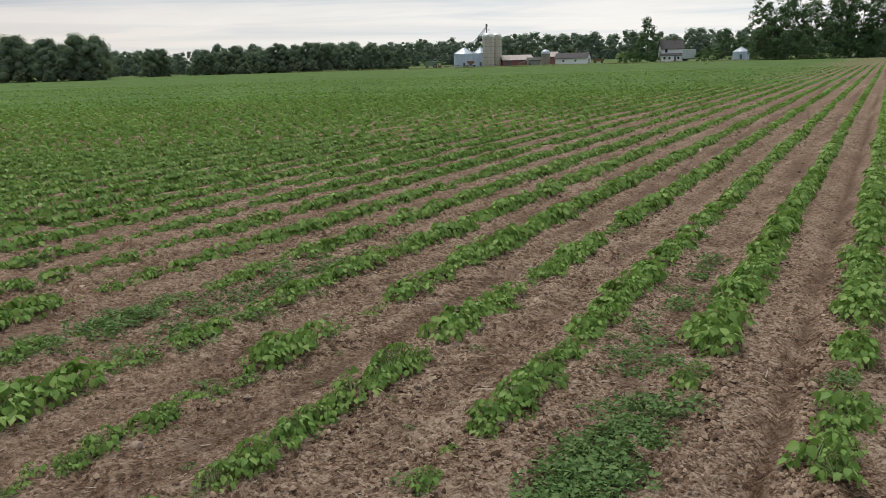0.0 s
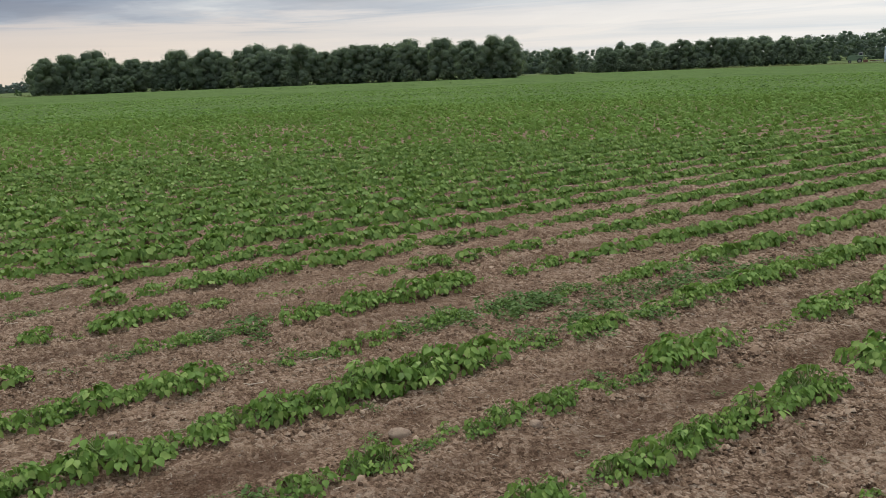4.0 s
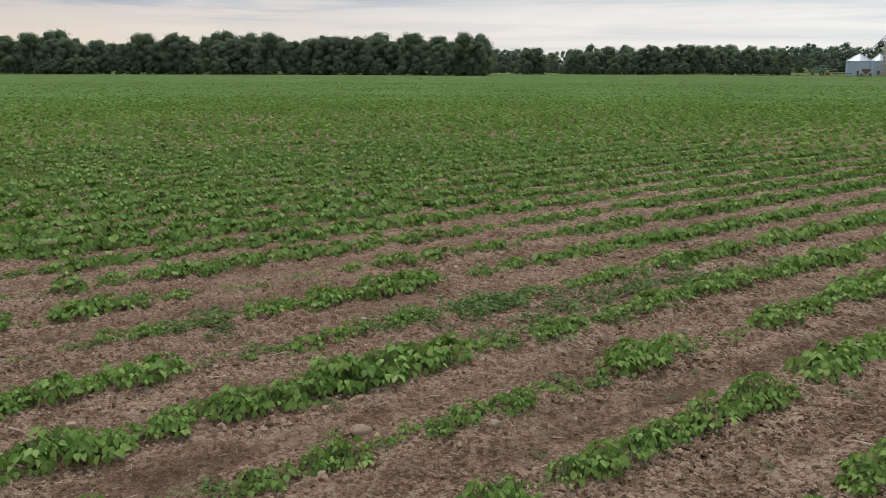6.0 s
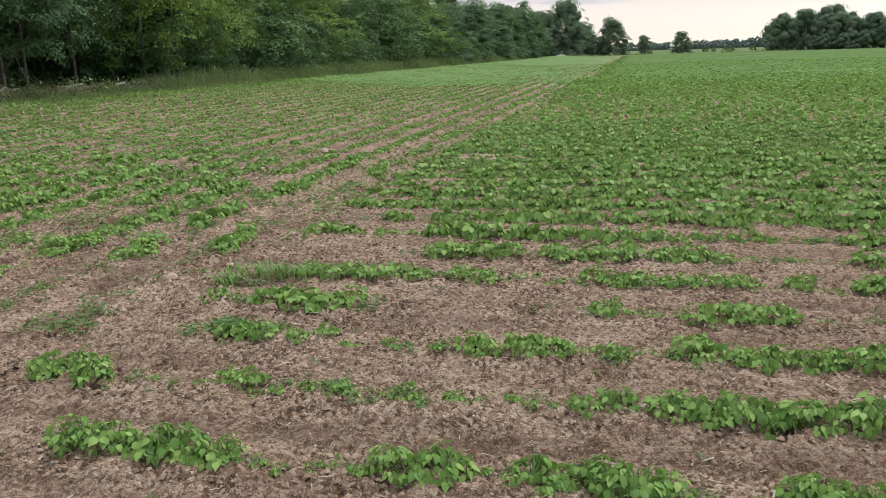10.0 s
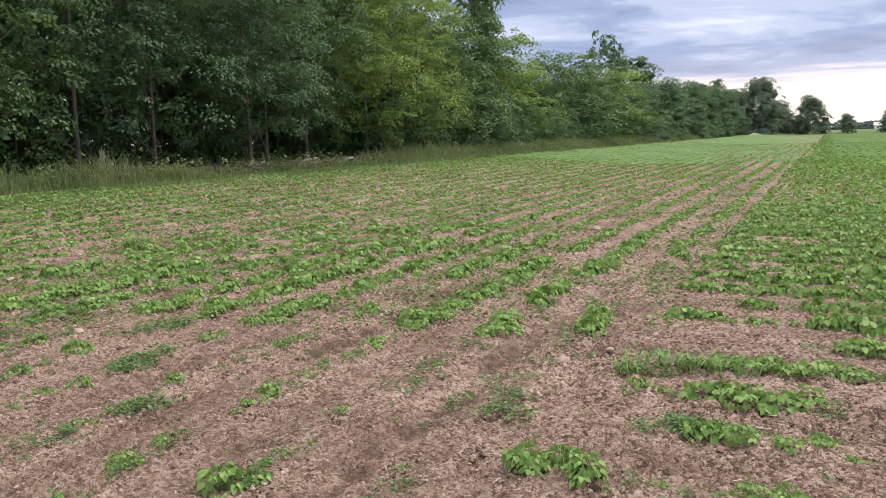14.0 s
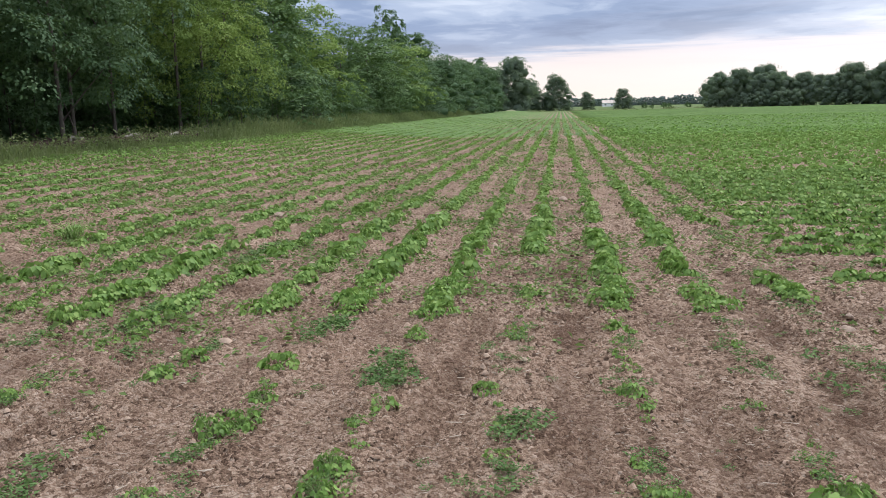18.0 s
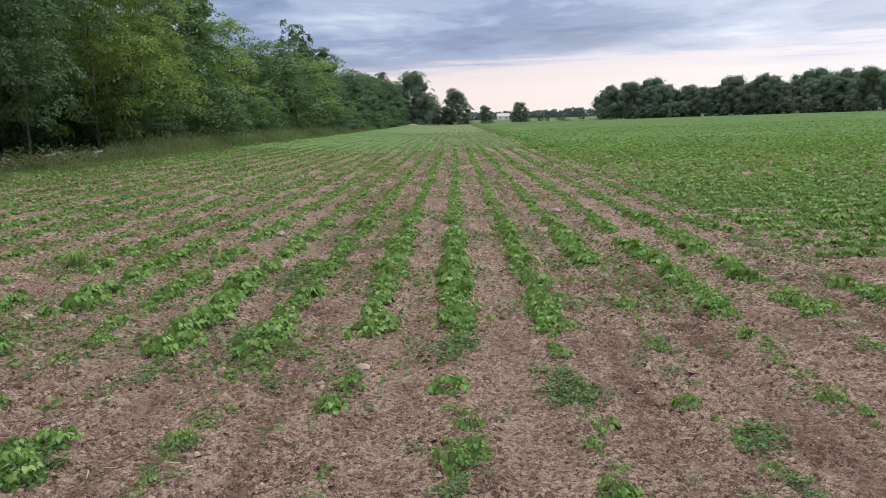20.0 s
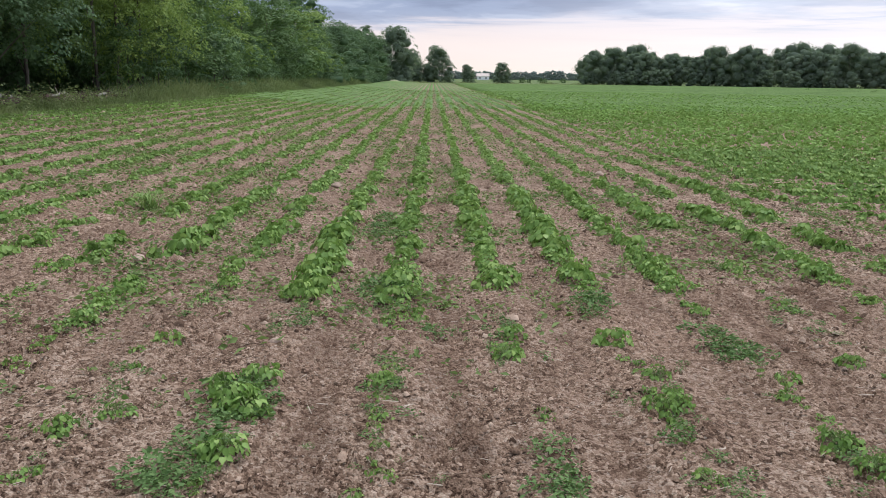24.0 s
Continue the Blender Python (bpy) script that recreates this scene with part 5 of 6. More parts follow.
NEAR_LEAVES = 22000
LAYERED = dict(per=34, puff=1.45, layer=1.0, full=0.5)
LAYERED_MID = dict(per=28, puff=1.35, layer=0.35, full=0.6, skirt=0.28)
near_kinds = [tree_kind(801, 12.0, 3.3, 2.3, NEAR_LEAVES, 0.118, 15, LEAF_DARK, **LAYERED), tree_kind(802, 12.5, 3.6, 0.8, NEAR_LEAVES, 0.12, 18, LEAF_MID, **LAYERED),
              tree_kind(803, 11.0, 3.6, 2.1, NEAR_LEAVES, 0.118, 14, LEAF_DARK, **LAYERED), tree_kind(804, 11.5, 3.2, 1.8, NEAR_LEAVES, 0.112, 15, LEAF_YELLOW, **LAYERED)]
mid_kinds = [tree_kind(811, 11.0, 3.8, 0.7, 11500, 0.185, 21, LEAF_MID, **LAYERED_MID), tree_kind(812, 10.5, 3.7, 0.6, 11500, 0.185, 20, LEAF_DARK, **LAYERED_MID),
             tree_kind(813, 11.5, 3.4, 0.8, 11500, 0.185, 20, LEAF_YELLOW, **LAYERED_MID), tree_kind(814, 9.5, 4.0, 0.5, 11500, 0.185, 20, LEAF_MID, **LAYERED_MID)]
far_hedge = [tree_kind(817, 11.0, 3.8, 0.3, 9000, 0.23, 20, LEAF_DARK, per=24, full=0.7, puff=1.3, core=0.5, skirt=0.34, layer=0.3),
             tree_kind(818, 10.2, 4.0, 0.3, 9000, 0.23, 18, LEAF_DARK, per=24, full=0.7, puff=1.35, core=0.5, skirt=0.34, layer=0.3)]
back_kind = tree_kind(815, 11.5, 3.8, 1.2, 8000, 0.33, 24, LEAF_DARK, per=24, puff=1.3, layer=0.8, full=0.6)
back_light = tree_kind(816, 11.0, 3.6, 1.2, 8000, 0.33, 24, LEAF_MID, per=24, puff=1.3, layer=0.8, full=0.6)
poplar = tree_kind(821, 14.2, 2.1, 5.0, 6500, 0.24, 46, LEAF_MID, gap=0.35)
ragged = tree_kind(822, 12.6, 2.6, 3.5, 4200, 0.30, 34, LEAF_DARK, gap=0.85)
shrub = tree_kind(831, 3.0, 1.5, 0.1, 2600, 0.12, 13, LEAF_MID, per=24, puff=1.4, layer=0.7, full=0.6, skirt=0.36)
shrub_dark = tree_kind(832, 3.8, 1.6, 0.1, 2800, 0.125, 14, LEAF_DARK, per=24, puff=1.4, layer=0.7, full=0.6, skirt=0.36)
TREE_WORDS = ["dark green hedgerow tree with a bare lower trunk", "mid-green leafy tree in the hedgerow", "dark rounded hedgerow tree over rough grass", "yellow-green leafy tree at the wood's edge"]
MID_WORDS = ["broad mid-green hedgerow tree leafy to the ground", "dark green hedgerow tree leafy to the ground", "pale yellow-green hedgerow tree", "low spreading green hedgerow tree"]
hedge = random.Random(5)
x, i = 9.0, 0
while x > -46:
    pick = (0, 1, 2, 0, 1, 0, 2, 1, 0, 2)[i % 10]
    if -37 <= x <= -19:
        pick = (0, 2)[i % 2]
    if x > -19:
        pick = (1, 1, 3)[i % 3] if x > -12 else 1
    if -52 < x < -37:
        pick = 3
    tree(at_place(x, -25.2 + hedge.uniform(-1.0, 1.0), hedge.uniform(0, 6.28), hedge.uniform(0.92, 1.1), 1.08), near_kinds[pick], TREE_WORDS[pick], group="trees of the hedgerow")
    x -= hedge.uniform(2.9, 4.2)
    i += 1
while x > -226:
    pick = (1, 0, 1, 2, 1, 1, 0, 1, 3, 1)[i % 10]
    lower = 0.86 if x > -95 else 0.80 if x < -115 else 0.84
    lower *= (1.0 if x > -150 else 1.08) * hedge.choice((0.78, 0.9, 1.0, 1.08, 1.18))
    if -84 < x < -60:
        pick, lower = (2 if x > -71 else 0), 0.78
    spot = at_place(x, -25.4 + hedge.uniform(-2.2, 1.3), hedge.uniform(0, 6.28), hedge.uniform(1.05, 1.3), 0.86 * lower * hedge.uniform(0.92, 1.1))
    if x < -108 and i % 10 not in (3, 8):
        tree(spot, far_hedge[i % 2], "dark rounded hedgerow tree leafy to the ground", group="trees of the hedgerow")
    else:
        tree(spot, mid_kinds[pick], MID_WORDS[pick], group="trees of the hedgerow")
    x -= hedge.uniform(5.2, 8.0)
    i += 1
tree(at_place(-58.5, -26.5, 0.4), poplar, "tall narrow poplar with an open ragged top", group="trees of the hedgerow")
tree(at_place(-62.0, -27.5, 2.4, 0.9), poplar, "tall narrow poplar with an open ragged top", group="trees of the hedgerow")
tree(at_place(-97.0, -26.5, 1.0, 1.0), ragged, "thin ragged tree with bare twigs at its top", group="trees of the hedgerow")
tree(at_place(-103.0, -26.5, 2.0, 0.92), ragged, "thin ragged tree with bare twigs at its top", group="trees of the hedgerow")
# second rank behind the hedgerow
x = 6.0
while x > -150:
    tree(at_place(x, -31.5 + hedge.uniform(-1.5, 1.5), hedge.uniform(0, 6.28), hedge.uniform(1.0, 1.2), 0.98 if x > -54 else 0.6), back_kind if i % 3 else back_light, "green tree standing behind the hedgerow", group="trees behind the hedgerow")
    x -= hedge.uniform(5.0, 7.0)
    i += 1
x = -28.0
while x > -75:
    tree(at_place(x, -38.5 + hedge.uniform(-1.5, 1.5), hedge.uniform(0, 6.28), 1.2, 0.9), back_kind, "dark green tree deep in the hedgerow", group="trees behind the hedgerow")
    x -= hedge.uniform(5.5, 7.5)
# dark thicket under the trees
thicket = tree_kind(833, 3.2, 1.9, 0.1, 1900, 0.16, 22, LEAF_DARK)
for back in (-29.0, -34.0, -41.0):
    x = 16.0
    while x > -95:
        tree(at_place(x, back + hedge.uniform(-1.0, 1.0), hedge.uniform(0, 6.28), hedge.uniform(1.0, 1.4)), thicket, "dark leafy shrub in the shade of the trees", "shrub", "shrubs under the trees", "shrub")
        x -= hedge.uniform(2.0, 3.0)
# undergrowth along the foot
x = 8.0
while x > -150:
    if not -37 < x < -18:
        pair = shrub if hedge.random() < 0.5 else shrub_dark
        tree(at_place(x, -23.4 + hedge.uniform(-0.8, 0.5), hedge.uniform(0, 6.28), hedge.uniform(0.7, 1.15)), pair, "leafy green shrub at the foot of the hedgerow", "shrub", "shrubs along the hedgerow", "shrub")
    x -= hedge.uniform(1.5, 3.2)

# tall grass between the crop and the hedgerow
n = 60000
px_ = 8 - 175 * rng.uniform(0, 1, n) ** 1.5
py_ = GRASS_EDGE + 0.4 * waves(px_, px_ * 0, 71, 5.0) - np.abs(rng.normal(0, 1.9, n)) + 0.35
th = rng.uniform(0, 6.28, n)
hh = rng.uniform(0.36, 1.36, n) * (0.7 + 0.3 * waves(px_, py_, 72, 4.0)) * step(0.2, 2.0, GRASS_EDGE + 0.6 - py_)
hh = hh * (1 - 0.5 * step(-38, -35, px_) * step(-20, -23, px_))
hh = np.maximum(hh, 0.12)
lean_ = rng.normal(0, 0.34, (n, 2)) * hh[:, None]
wd = 0.008 + 0.0005 * np.abs(px_)
z0 = land(px_, py_)
sd = np.stack([np.cos(th), np.sin(th)], 1) * wd[:, None]
P0 = np.stack([px_ - sd[:, 0], py_ - sd[:, 1], z0], 1)
P1 = np.stack([px_ + sd[:, 0], py_ + sd[:, 1], z0], 1)
P2 = np.stack([px_ + lean_[:, 0] * 0.4 + sd[:, 0] * 0.7, py_ + lean_[:, 1] * 0.4 + sd[:, 1] * 0.7, z0 + hh * 0.6], 1)
P3 = np.stack([px_ + lean_[:, 0] * 0.4 - sd[:, 0] * 0.7, py_ + lean_[:, 1] * 0.4 - sd[:, 1] * 0.7, z0 + hh * 0.6], 1)
P4 = np.stack([px_ + lean_[:, 0], py_ + lean_[:, 1], z0 + hh], 1)
b0 = np.arange(n)[:, None] * 5
F = np.concatenate([b0 + np.array([[0, 1, 2]]), b0 + np.array([[0, 2, 3]]), b0 + np.array([[3, 2, 4]])])
tagged(new("tall_grass", np_mesh("tall_grass", np.stack([P0, P1, P2, P3, P4], 1).reshape(-1, 3), F, GRASS)), "rough tall green grass along the field's edge", "grass", kind="stuff")

forb = [weed_block(460 + i, 44, 0.34, 0.95, 0.085) for i in range(4)]
n = 900
px_ = 6 - 110 * rng.uniform(0, 1, n) ** 1.4
py_ = GRASS_EDGE - 0.5 - np.abs(rng.normal(0, 1.1, n))
fb = [place(b, px_[i::4], py_[i::4], land(px_[i::4], py_[i::4]), rng.uniform(0, 6.28, len(px_[i::4])), rng.uniform(0.5, 1.25, len(px_[i::4]))) for i, b in enumerate(forb)]
tagged(new("tall_weeds", np_mesh("tall_weeds", *joined(fb), GRASS)), "leafy tall weeds among the rough grass", "weeds", kind="stuff")
# dead twigs on the bare ground under the trees
n = 2600
px_, py_ = rng.uniform(-39, -17, n), rng.uniform(-25.5, -22.3, n)
twig = np.array([(-0.5, -0.03, 0), (0.5, -0.02, 0), (0.5, 0.02, 0.0), (-0.5, 0.03, 0), (-0.5, 0, 0.05), (0.5, 0, 0.28)])
tagged(new("brushwood", np_mesh("brushwood", *place((twig, stick_f), px_, py_, land(px_, py_) + rng.uniform(0, 0.25, n), rng.uniform(0, 6.28, n), rng.uniform(0.2, 0.9, n)), LITTER)), "brown dead twigs and leaf litter under the trees", "brushwood", kind="stuff")


def fallen_log(x, y, length, turn, seed, label):
    r = np.random.RandomState(seed)
    pts = [np.array([length * (f - 0.5), 0.15 * r.normal(), 0.22 + 0.25 * math.sin(f * 3.0) + 0.05 * r.normal()]) for f in np.linspace(0, 1, 6)]
    pts[0][2] = pts[-1][2] = 0.05
    ob = new("fallen_branch", np_mesh("fallen_branch", *joined([tube_arrays(pts, np.linspace(0.10, 0.04, 6), 7), tube_arrays([pts[2], pts[2] + np.array([0.5, 0.3, 0.3])], [0.04, 0.015], 5)]), DEADWOOD, True))
    ob.matrix_basis = pose(x, y, float(land(x, y)), 0, 0, turn)
    return tagged(ob, label, "fallen branch", "fallen branches under the trees")


fallen_log(-33.0, -22.3, 2.6, 20, 1, "bleached fallen branch lying under the hedgerow")
fallen_log(-30.5, -22.7, 2.0, -15, 2, "grey fallen branch among leaf litter")
fallen_log(-36.5, -22.5, 1.8, 40, 3, "weathered fallen branch in rough grass")
fallen_log(-27.0, -22.9, 2.2, 5, 4, "grey dead branch under dark trees")

def broken_stump(x, y, tall, seed, label):
    """A snapped stem with a splintered top."""
    r = np.random.RandomState(seed)
    pts = [np.array([0.06 * r.normal(), 0.06 * r.normal(), h]) for h in np.linspace(-0.1, tall, 5)]
    blocks_ = [tube_arrays(pts, np.array([0.2, 0.16, 0.14, 0.13, 0.09]), 9)]
    for i in range(5):
        a = i * 1.26 + r.uniform(0, 0.5)
        foot = pts[-1] + 0.06 * np.array([math.cos(a), math.sin(a), -1.0])
        blocks_.append(tube_arrays([foot, foot + np.array([0.03 * math.cos(a), 0.03 * math.sin(a), r.uniform(0.15, 0.4)])], [0.035, 0.006], 5))
    ob = new("tree_stump", np_mesh("tree_stump", *joined(blocks_), DEADWOOD, True))
    ob.matrix_basis = pose(x, y, float(land(x, y)))
    return tagged(ob, label, "tree stump", "broken stumps under the trees")


broken_stump(-19.0, -22.7, 0.9, 1, "pale broken stump in tall grass at the hedgerow")
broken_stump(-19.5, -23.0, 0.6, 2, "short pale splintered stump beside another stump")

# yellow and white flower heads in the grass strip
n = 150
px_ = rng.uniform(-34, -12, n)
py_ = GRASS_EDGE - 0.2 - np.abs(rng.normal(0, 0.7, n))
petals = leaves(np.zeros((6, 3)), np.stack([np.cos(np.arange(6) * 1.047), np.sin(np.arange(6) * 1.047), np.full(6, 0.25)], 1), np.tile((0, 0, 1.0), (6, 1)), np.full(6, 0.024))
tagged(new("wild_flowers", np_mesh("wild_flowers", *place(petals, px_, py_, land(px_, py_) + rng.uniform(0.25, 0.6, n), rng.uniform(0, 6.28, n), rng.uniform(0.7, 1.3, n)), PETAL)), "small pale yellow flowers scattered in rough grass", "wild flowers", kind="stuff")

# rough herbage along the far edges of the crop, and tall weeds above the bean rows
rough = [weed_block(480 + i, 26, 0.8, 0.75, 0.34) for i in range(4)]
ex = np.concatenate([rng.uniform(-258, 40, 1500), -259 - np.abs(rng.normal(0, 1.6, 900))])
ey = np.concatenate([265.5 + np.abs(rng.normal(0, 2.4, 1500)), rng.uniform(-16, 262, 900)])
grown = rng.uniform(0.35, 1.15, 2400) * (0.75 + 0.35 * waves(ex, ey, 73, 14.0))
eb = [place(b, ex[i::4], ey[i::4], land(ex[i::4], ey[i::4]), rng.uniform(0, 6.28, len(ex[i::4])), np.clip(grown[i::4], 0.25, 1.4)) for i, b in enumerate(rough)]
tagged(new("field_margin", np_mesh("field_margin", *joined(eb), GRASS)), "rough olive-green herbage along the field's far edge", "weeds", kind="stuff")
high = [weed_block(490 + i, 40, 0.42, 0.62, 0.2) for i in range(3)]
hx_ = np.concatenate([rng.normal(-150, 16, 9), rng.normal(-128, 8, 5), rng.uniform(-120, -30, 10)])
hy_ = np.concatenate([rng.normal(72, 3, 9), rng.normal(78, 3, 5), rng.uniform(40, 200, 10)])
hb = [place(b, hx_[i::3], hy_[i::3], land(hx_[i::3], hy_[i::3]), rng.uniform(0, 6.28, len(hx_[i::3])), rng.uniform(0.6, 1.2, len(hx_[i::3]))) for i, b in enumerate(high)]
tagged(new("tall_crop_weeds", np_mesh("tall_crop_weeds", *joined(hb), WEED)), "dark weeds standing above the distant bean rows", "weeds", kind="stuff")

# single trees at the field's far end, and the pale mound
open_a = tree_kind(841, 12.0, 5.2, 0.1, 12000, 0.36, 44, LEAF_FAR_HAZED, full=0.7, puff=1.3, core=0.5, skirt=0.4, layer=0.3)
open_b = tree_kind(842, 9.0, 3.8, 0.1, 8000, 0.34, 32, LEAF_FAR_HAZED, full=0.7, puff=1.35, core=0.45, skirt=0.4, layer=0.3)
tree(at_place(-268, -21.5, 0.3, 1.3, 1.0), open_a, "large dark spreading tree at the field's far end", group="trees at the far end")
tree(at_place(-262, -28.0, 1.3, 1.05, 1.0), open_a, "large dark spreading tree at the field's far end", group="trees at the far end")
tree(at_place(-300, -18.0, 2.3, 1.15, 0.75), open_a, "dark bushy tree at the field's far end", group="trees at the far end")
tree(at_place(-296, -6.6, 2.0, 1.3, 0.95), open_b, "slender open-crowned tree at the field's far end", group="trees at the far end")
tree(at_place(-300, -10.5, 0.8, 0.8, 0.8), open_b, "slender open-crowned tree at the field's far end", group="trees at the far end")
tree(at_place(-305, 4.0, 1.0, 0.75, 0.85), open_b, "small open tree beyond the field", group="trees at the far end")
tree(at_place(-300, 16.0, 1.6, 0.95, 0.8), open_a, "small round tree beyond the field", group="trees at the far end").scale = (0.6, 0.6, 0.56)
mound = lathe([(1.6, 0), (1.2, 0.3), (0.6, 0.5), (0, 0.55)], 18)
m_ = thing("hay_mound", pose(-238, -20.0, float(land(-238, -20.0)) - 0.05), "pale dry hay heap at the hedgerow's end", "hay heap")
part("heap", mound, HAY, m_)

# ---- far woods ----
LOW = [tree_arrays(900 + i, 12.5, 5.6 + 0.5 * (i % 3), 0.2, 4800, 0.41, 32, per=14, full=0.95, core=0.68, puff=1.1, layer=0.2, skirt=0.34, hug=(0.74, 1.03)) for i in range(6)]
DIM = [tree_arrays(915 + i, 12.5, 6.2, 0.2, 640, 0.9, 18, per=8, full=1.0, core=0.6, skirt=0.34, puff=1.15, hug=(0.7, 1.06)) for i in range(6)]
REAR = [tree_arrays(905 + i, 12.5, 6.2, 2.0, 2200, 0.46, 18, per=10, full=0.9, core=0.68, puff=1.2, skirt=0.34, hug=(0.74, 1.03)) for i in range(4)]
DISTANT = [tree_arrays(910 + i, 12.5, 6.0, 0.2, 150, 1.2, 18, per=8, full=1.0, core=0.74, skirt=0.34, puff=1.3, hug=(0.76, 1.08)) for i in range(6)]


def wood(name, points, label, leaf, depth, gap, size, ranks, seed, kinds=LOW):
    """A wood along a line of points: ranks of trees behind one another, joined."""
    r = np.random.RandomState(seed)
    pts = np.array(points, float)
    seg = np.hypot(*(pts[1:] - pts[:-1]).T)
    total = seg.sum()
    xs, ys, ss, rk = [], [], [], []
    for rank in range(ranks):
        s = r.uniform(0, gap)
        while s < total:
            i = int(np.searchsorted(np.cumsum(seg), s))
            f = (s - (np.cumsum(seg)[i] - seg[i])) / seg[i]
            p = pts[i] * (1 - f) + pts[i + 1] * f
            out_ = p / np.hypot(*p)
            p = p + out_ * (rank * depth / max(1, ranks) + r.uniform(-2, 2))
            rk.append(rank)
            xs.append(p[0])
            ys.append(p[1])
            ss.append(size * r.choice((0.8, 0.88, 0.95, 1.02, 1.1)) * (1.0 + 0.06 * math.sin(s * 0.11 + seed)))
            if rank == 0:
                for _ in range(2):
                    rk.append(1)
                    xs.append(p[0] + r.uniform(-3, 3) - 3.5 * out_[0])
                    ys.append(p[1] + r.uniform(-3, 3) - 3.5 * out_[1])
                    ss.append(size * r.uniform(0.28, 0.45))
            s += gap * r.uniform(0.6, 1.4)
    xs, ys, ss = np.array(xs), np.array(ys), np.array(ss)
    crowns, trunks = [], []
    back = np.array(rk) > 0
    rear = REAR if kinds is LOW else kinds
    for group_, mine in ((kinds, ~back), (rear, back)):
        for i, (wd_, cr) in enumerate(group_):
            m = mine & (np.arange(len(xs)) % len(group_) == i)
            if m.any():
                a = r.uniform(0, 6.28, m.sum())
                crowns.append(place(cr, xs[m], ys[m], land(xs[m], ys[m]), a, ss[m]))
                trunks.append(place(wd_, xs[m], ys[m], land(xs[m], ys[m]), a, ss[m]))
    t = new(name, np_mesh(name, *joined(crowns), leaf))
    tagged(t, label, "woodland", kind="stuff")
    k_ = new("trunks", np_mesh("trunks", *joined(trunks), BARK))
    k_.parent = t
    return t


wood("wood_west", [(-268, 41), (-262, 70), (-240, 118), (-212, 140), (-188, 154)], "dark green deciduous wood along the field's far side", LEAF_FAR_HAZED, 28, 6.0, 0.86, 3, 1)
wood("wood_clump", [(-240, 217), (-236, 226)], "dark clump of trees beyond the field", LEAF_FAR_HAZED, 6, 5, 0.72, 1, 2)
wood("wood_north", [(-244, 244), (-222, 268), (-205, 292), (-188, 312)], "dark line of trees beyond the crop", LEAF_FAR_HAZED, 24, 6.0, 0.8, 2, 3)
TALL = [tree_arrays(930 + i, 18.0, 5.0 + 0.5 * (i % 3), 0.3, 3800, 0.5, 26, per=16, full=1.0, gap=0.55, puff=1.0, core=0.35, skirt=0.3) for i in range(5)]
wood("wood_corner", [(-35, 264), (-16, 256), (4, 258), (24, 262), (50, 270)], "tall dark open-crowned trees at the field's corner", LEAF_DARK, 16, 6.0, 1.02, 2, 5, TALL)
wood("hill_wood", [(-400, 330), (-300, 410), (-220, 465), (-130, 490), (0, 505), (60, 510)], "hazy wooded hill behind the farm", LEAF_HILL_HAZED, 150, 9, 1.08, 3, 6, DIM)
wood("distant_wood", [(-1150, -60), (-1120, 60), (-1000, 180), (-850, 330), (-700, 480)], "hazy distant tree line beyond meadows", LEAF_DISTANT_HAZED, 60, 4.5, 0.8, 1, 7, DISTANT)
wood("house_trees", [(-106, 392), (-95, 392), (-84, 396)], "mixed green trees round the farmhouse", LEAF_FAR_HAZED, 12, 8, 0.7, 1, 8)
farm_tree = tree_kind(851, 17.5, 4.4, 0.6, 6000, 0.42, 28, LEAF_DARK, gap=0.3, core=0.4, skirt=0.3, puff=1.1)
tree(at_place(-87.5, 338, 0.5, 1.0, 1.0), farm_tree, "tall open tree beside the white farmhouse", group="farm trees")
tree(at_place(-57.5, 342, 1.5, 0.95, 0.72), farm_tree, "open green tree near the small grain bin", group="farm trees")
tree(at_place(-52.0, 345, 0.2, 0.8, 0.6), farm_tree, "small green tree near the small grain bin", group="farm trees")
far_bush = tree_kind(852, 4.0, 2.6, 0.3, 1200, 0.45, 18, LEAF_MID)
for x, y, s in ((-93, 335, 1.3), (-97, 338, 1.0), (-83, 333, 0.8), (-62, 335, 1.1), (-66, 338, 1.0), (-48, 338, 1.2), (-330, 34, 0.5), (-345, 38, 0.45), (-335, 30, 0.4), (-350, 46, 0.5), (-322, 26, 0.5)):
    tree(at_place(x, y, x, s), far_bush, "round green bush in the far meadow", "bush", "bushes in the meadow", "bush")

# ---- the farm ----


def azimuth(az, r):
    return -math.sin(radians(az)) * r, math.cos(radians(az)) * r


def facing(az, r, turn=0.0):
    """A pose out there, its +y away from the path."""
    x, y = azimuth(az, r)
    return pose(x - 0.15, y + 0.5, float(land(x, y)) - 0.05, 0, 0, az + turn)


def tower_silo(m, radius, tall, label):
    t = thing("silo", m, label, "silo", "tower silos")
    part("body", lathe([(radius, 0), (radius, tall), (radius * 0.98, tall), (0, tall)], 40), STAVE, t)
    dome = [(radius * 1.03 * math.cos(a), tall + radius * 0.62 * math.sin(a)) for a in np.linspace(0, math.pi / 2, 7)]
    part("dome", lathe([(radius * 1.03, tall - 0.35)] + dome, 40), DOME, t, "pale sheet-metal dome")
    for h in np.arange(0.8, tall - 0.3, 1.6):
        part("hoop", lathe([(radius, h - 0.05), (radius + 0.025, h - 0.03), (radius + 0.025, h + 0.03), (radius, h + 0.05)], 40), STEEL, t)
    part("chute", boxes((-0.5, 0.5, -radius - 0.7, -radius + 0.1, 0.5, tall + 0.4, 0.1)), STAVE, t)
    return t


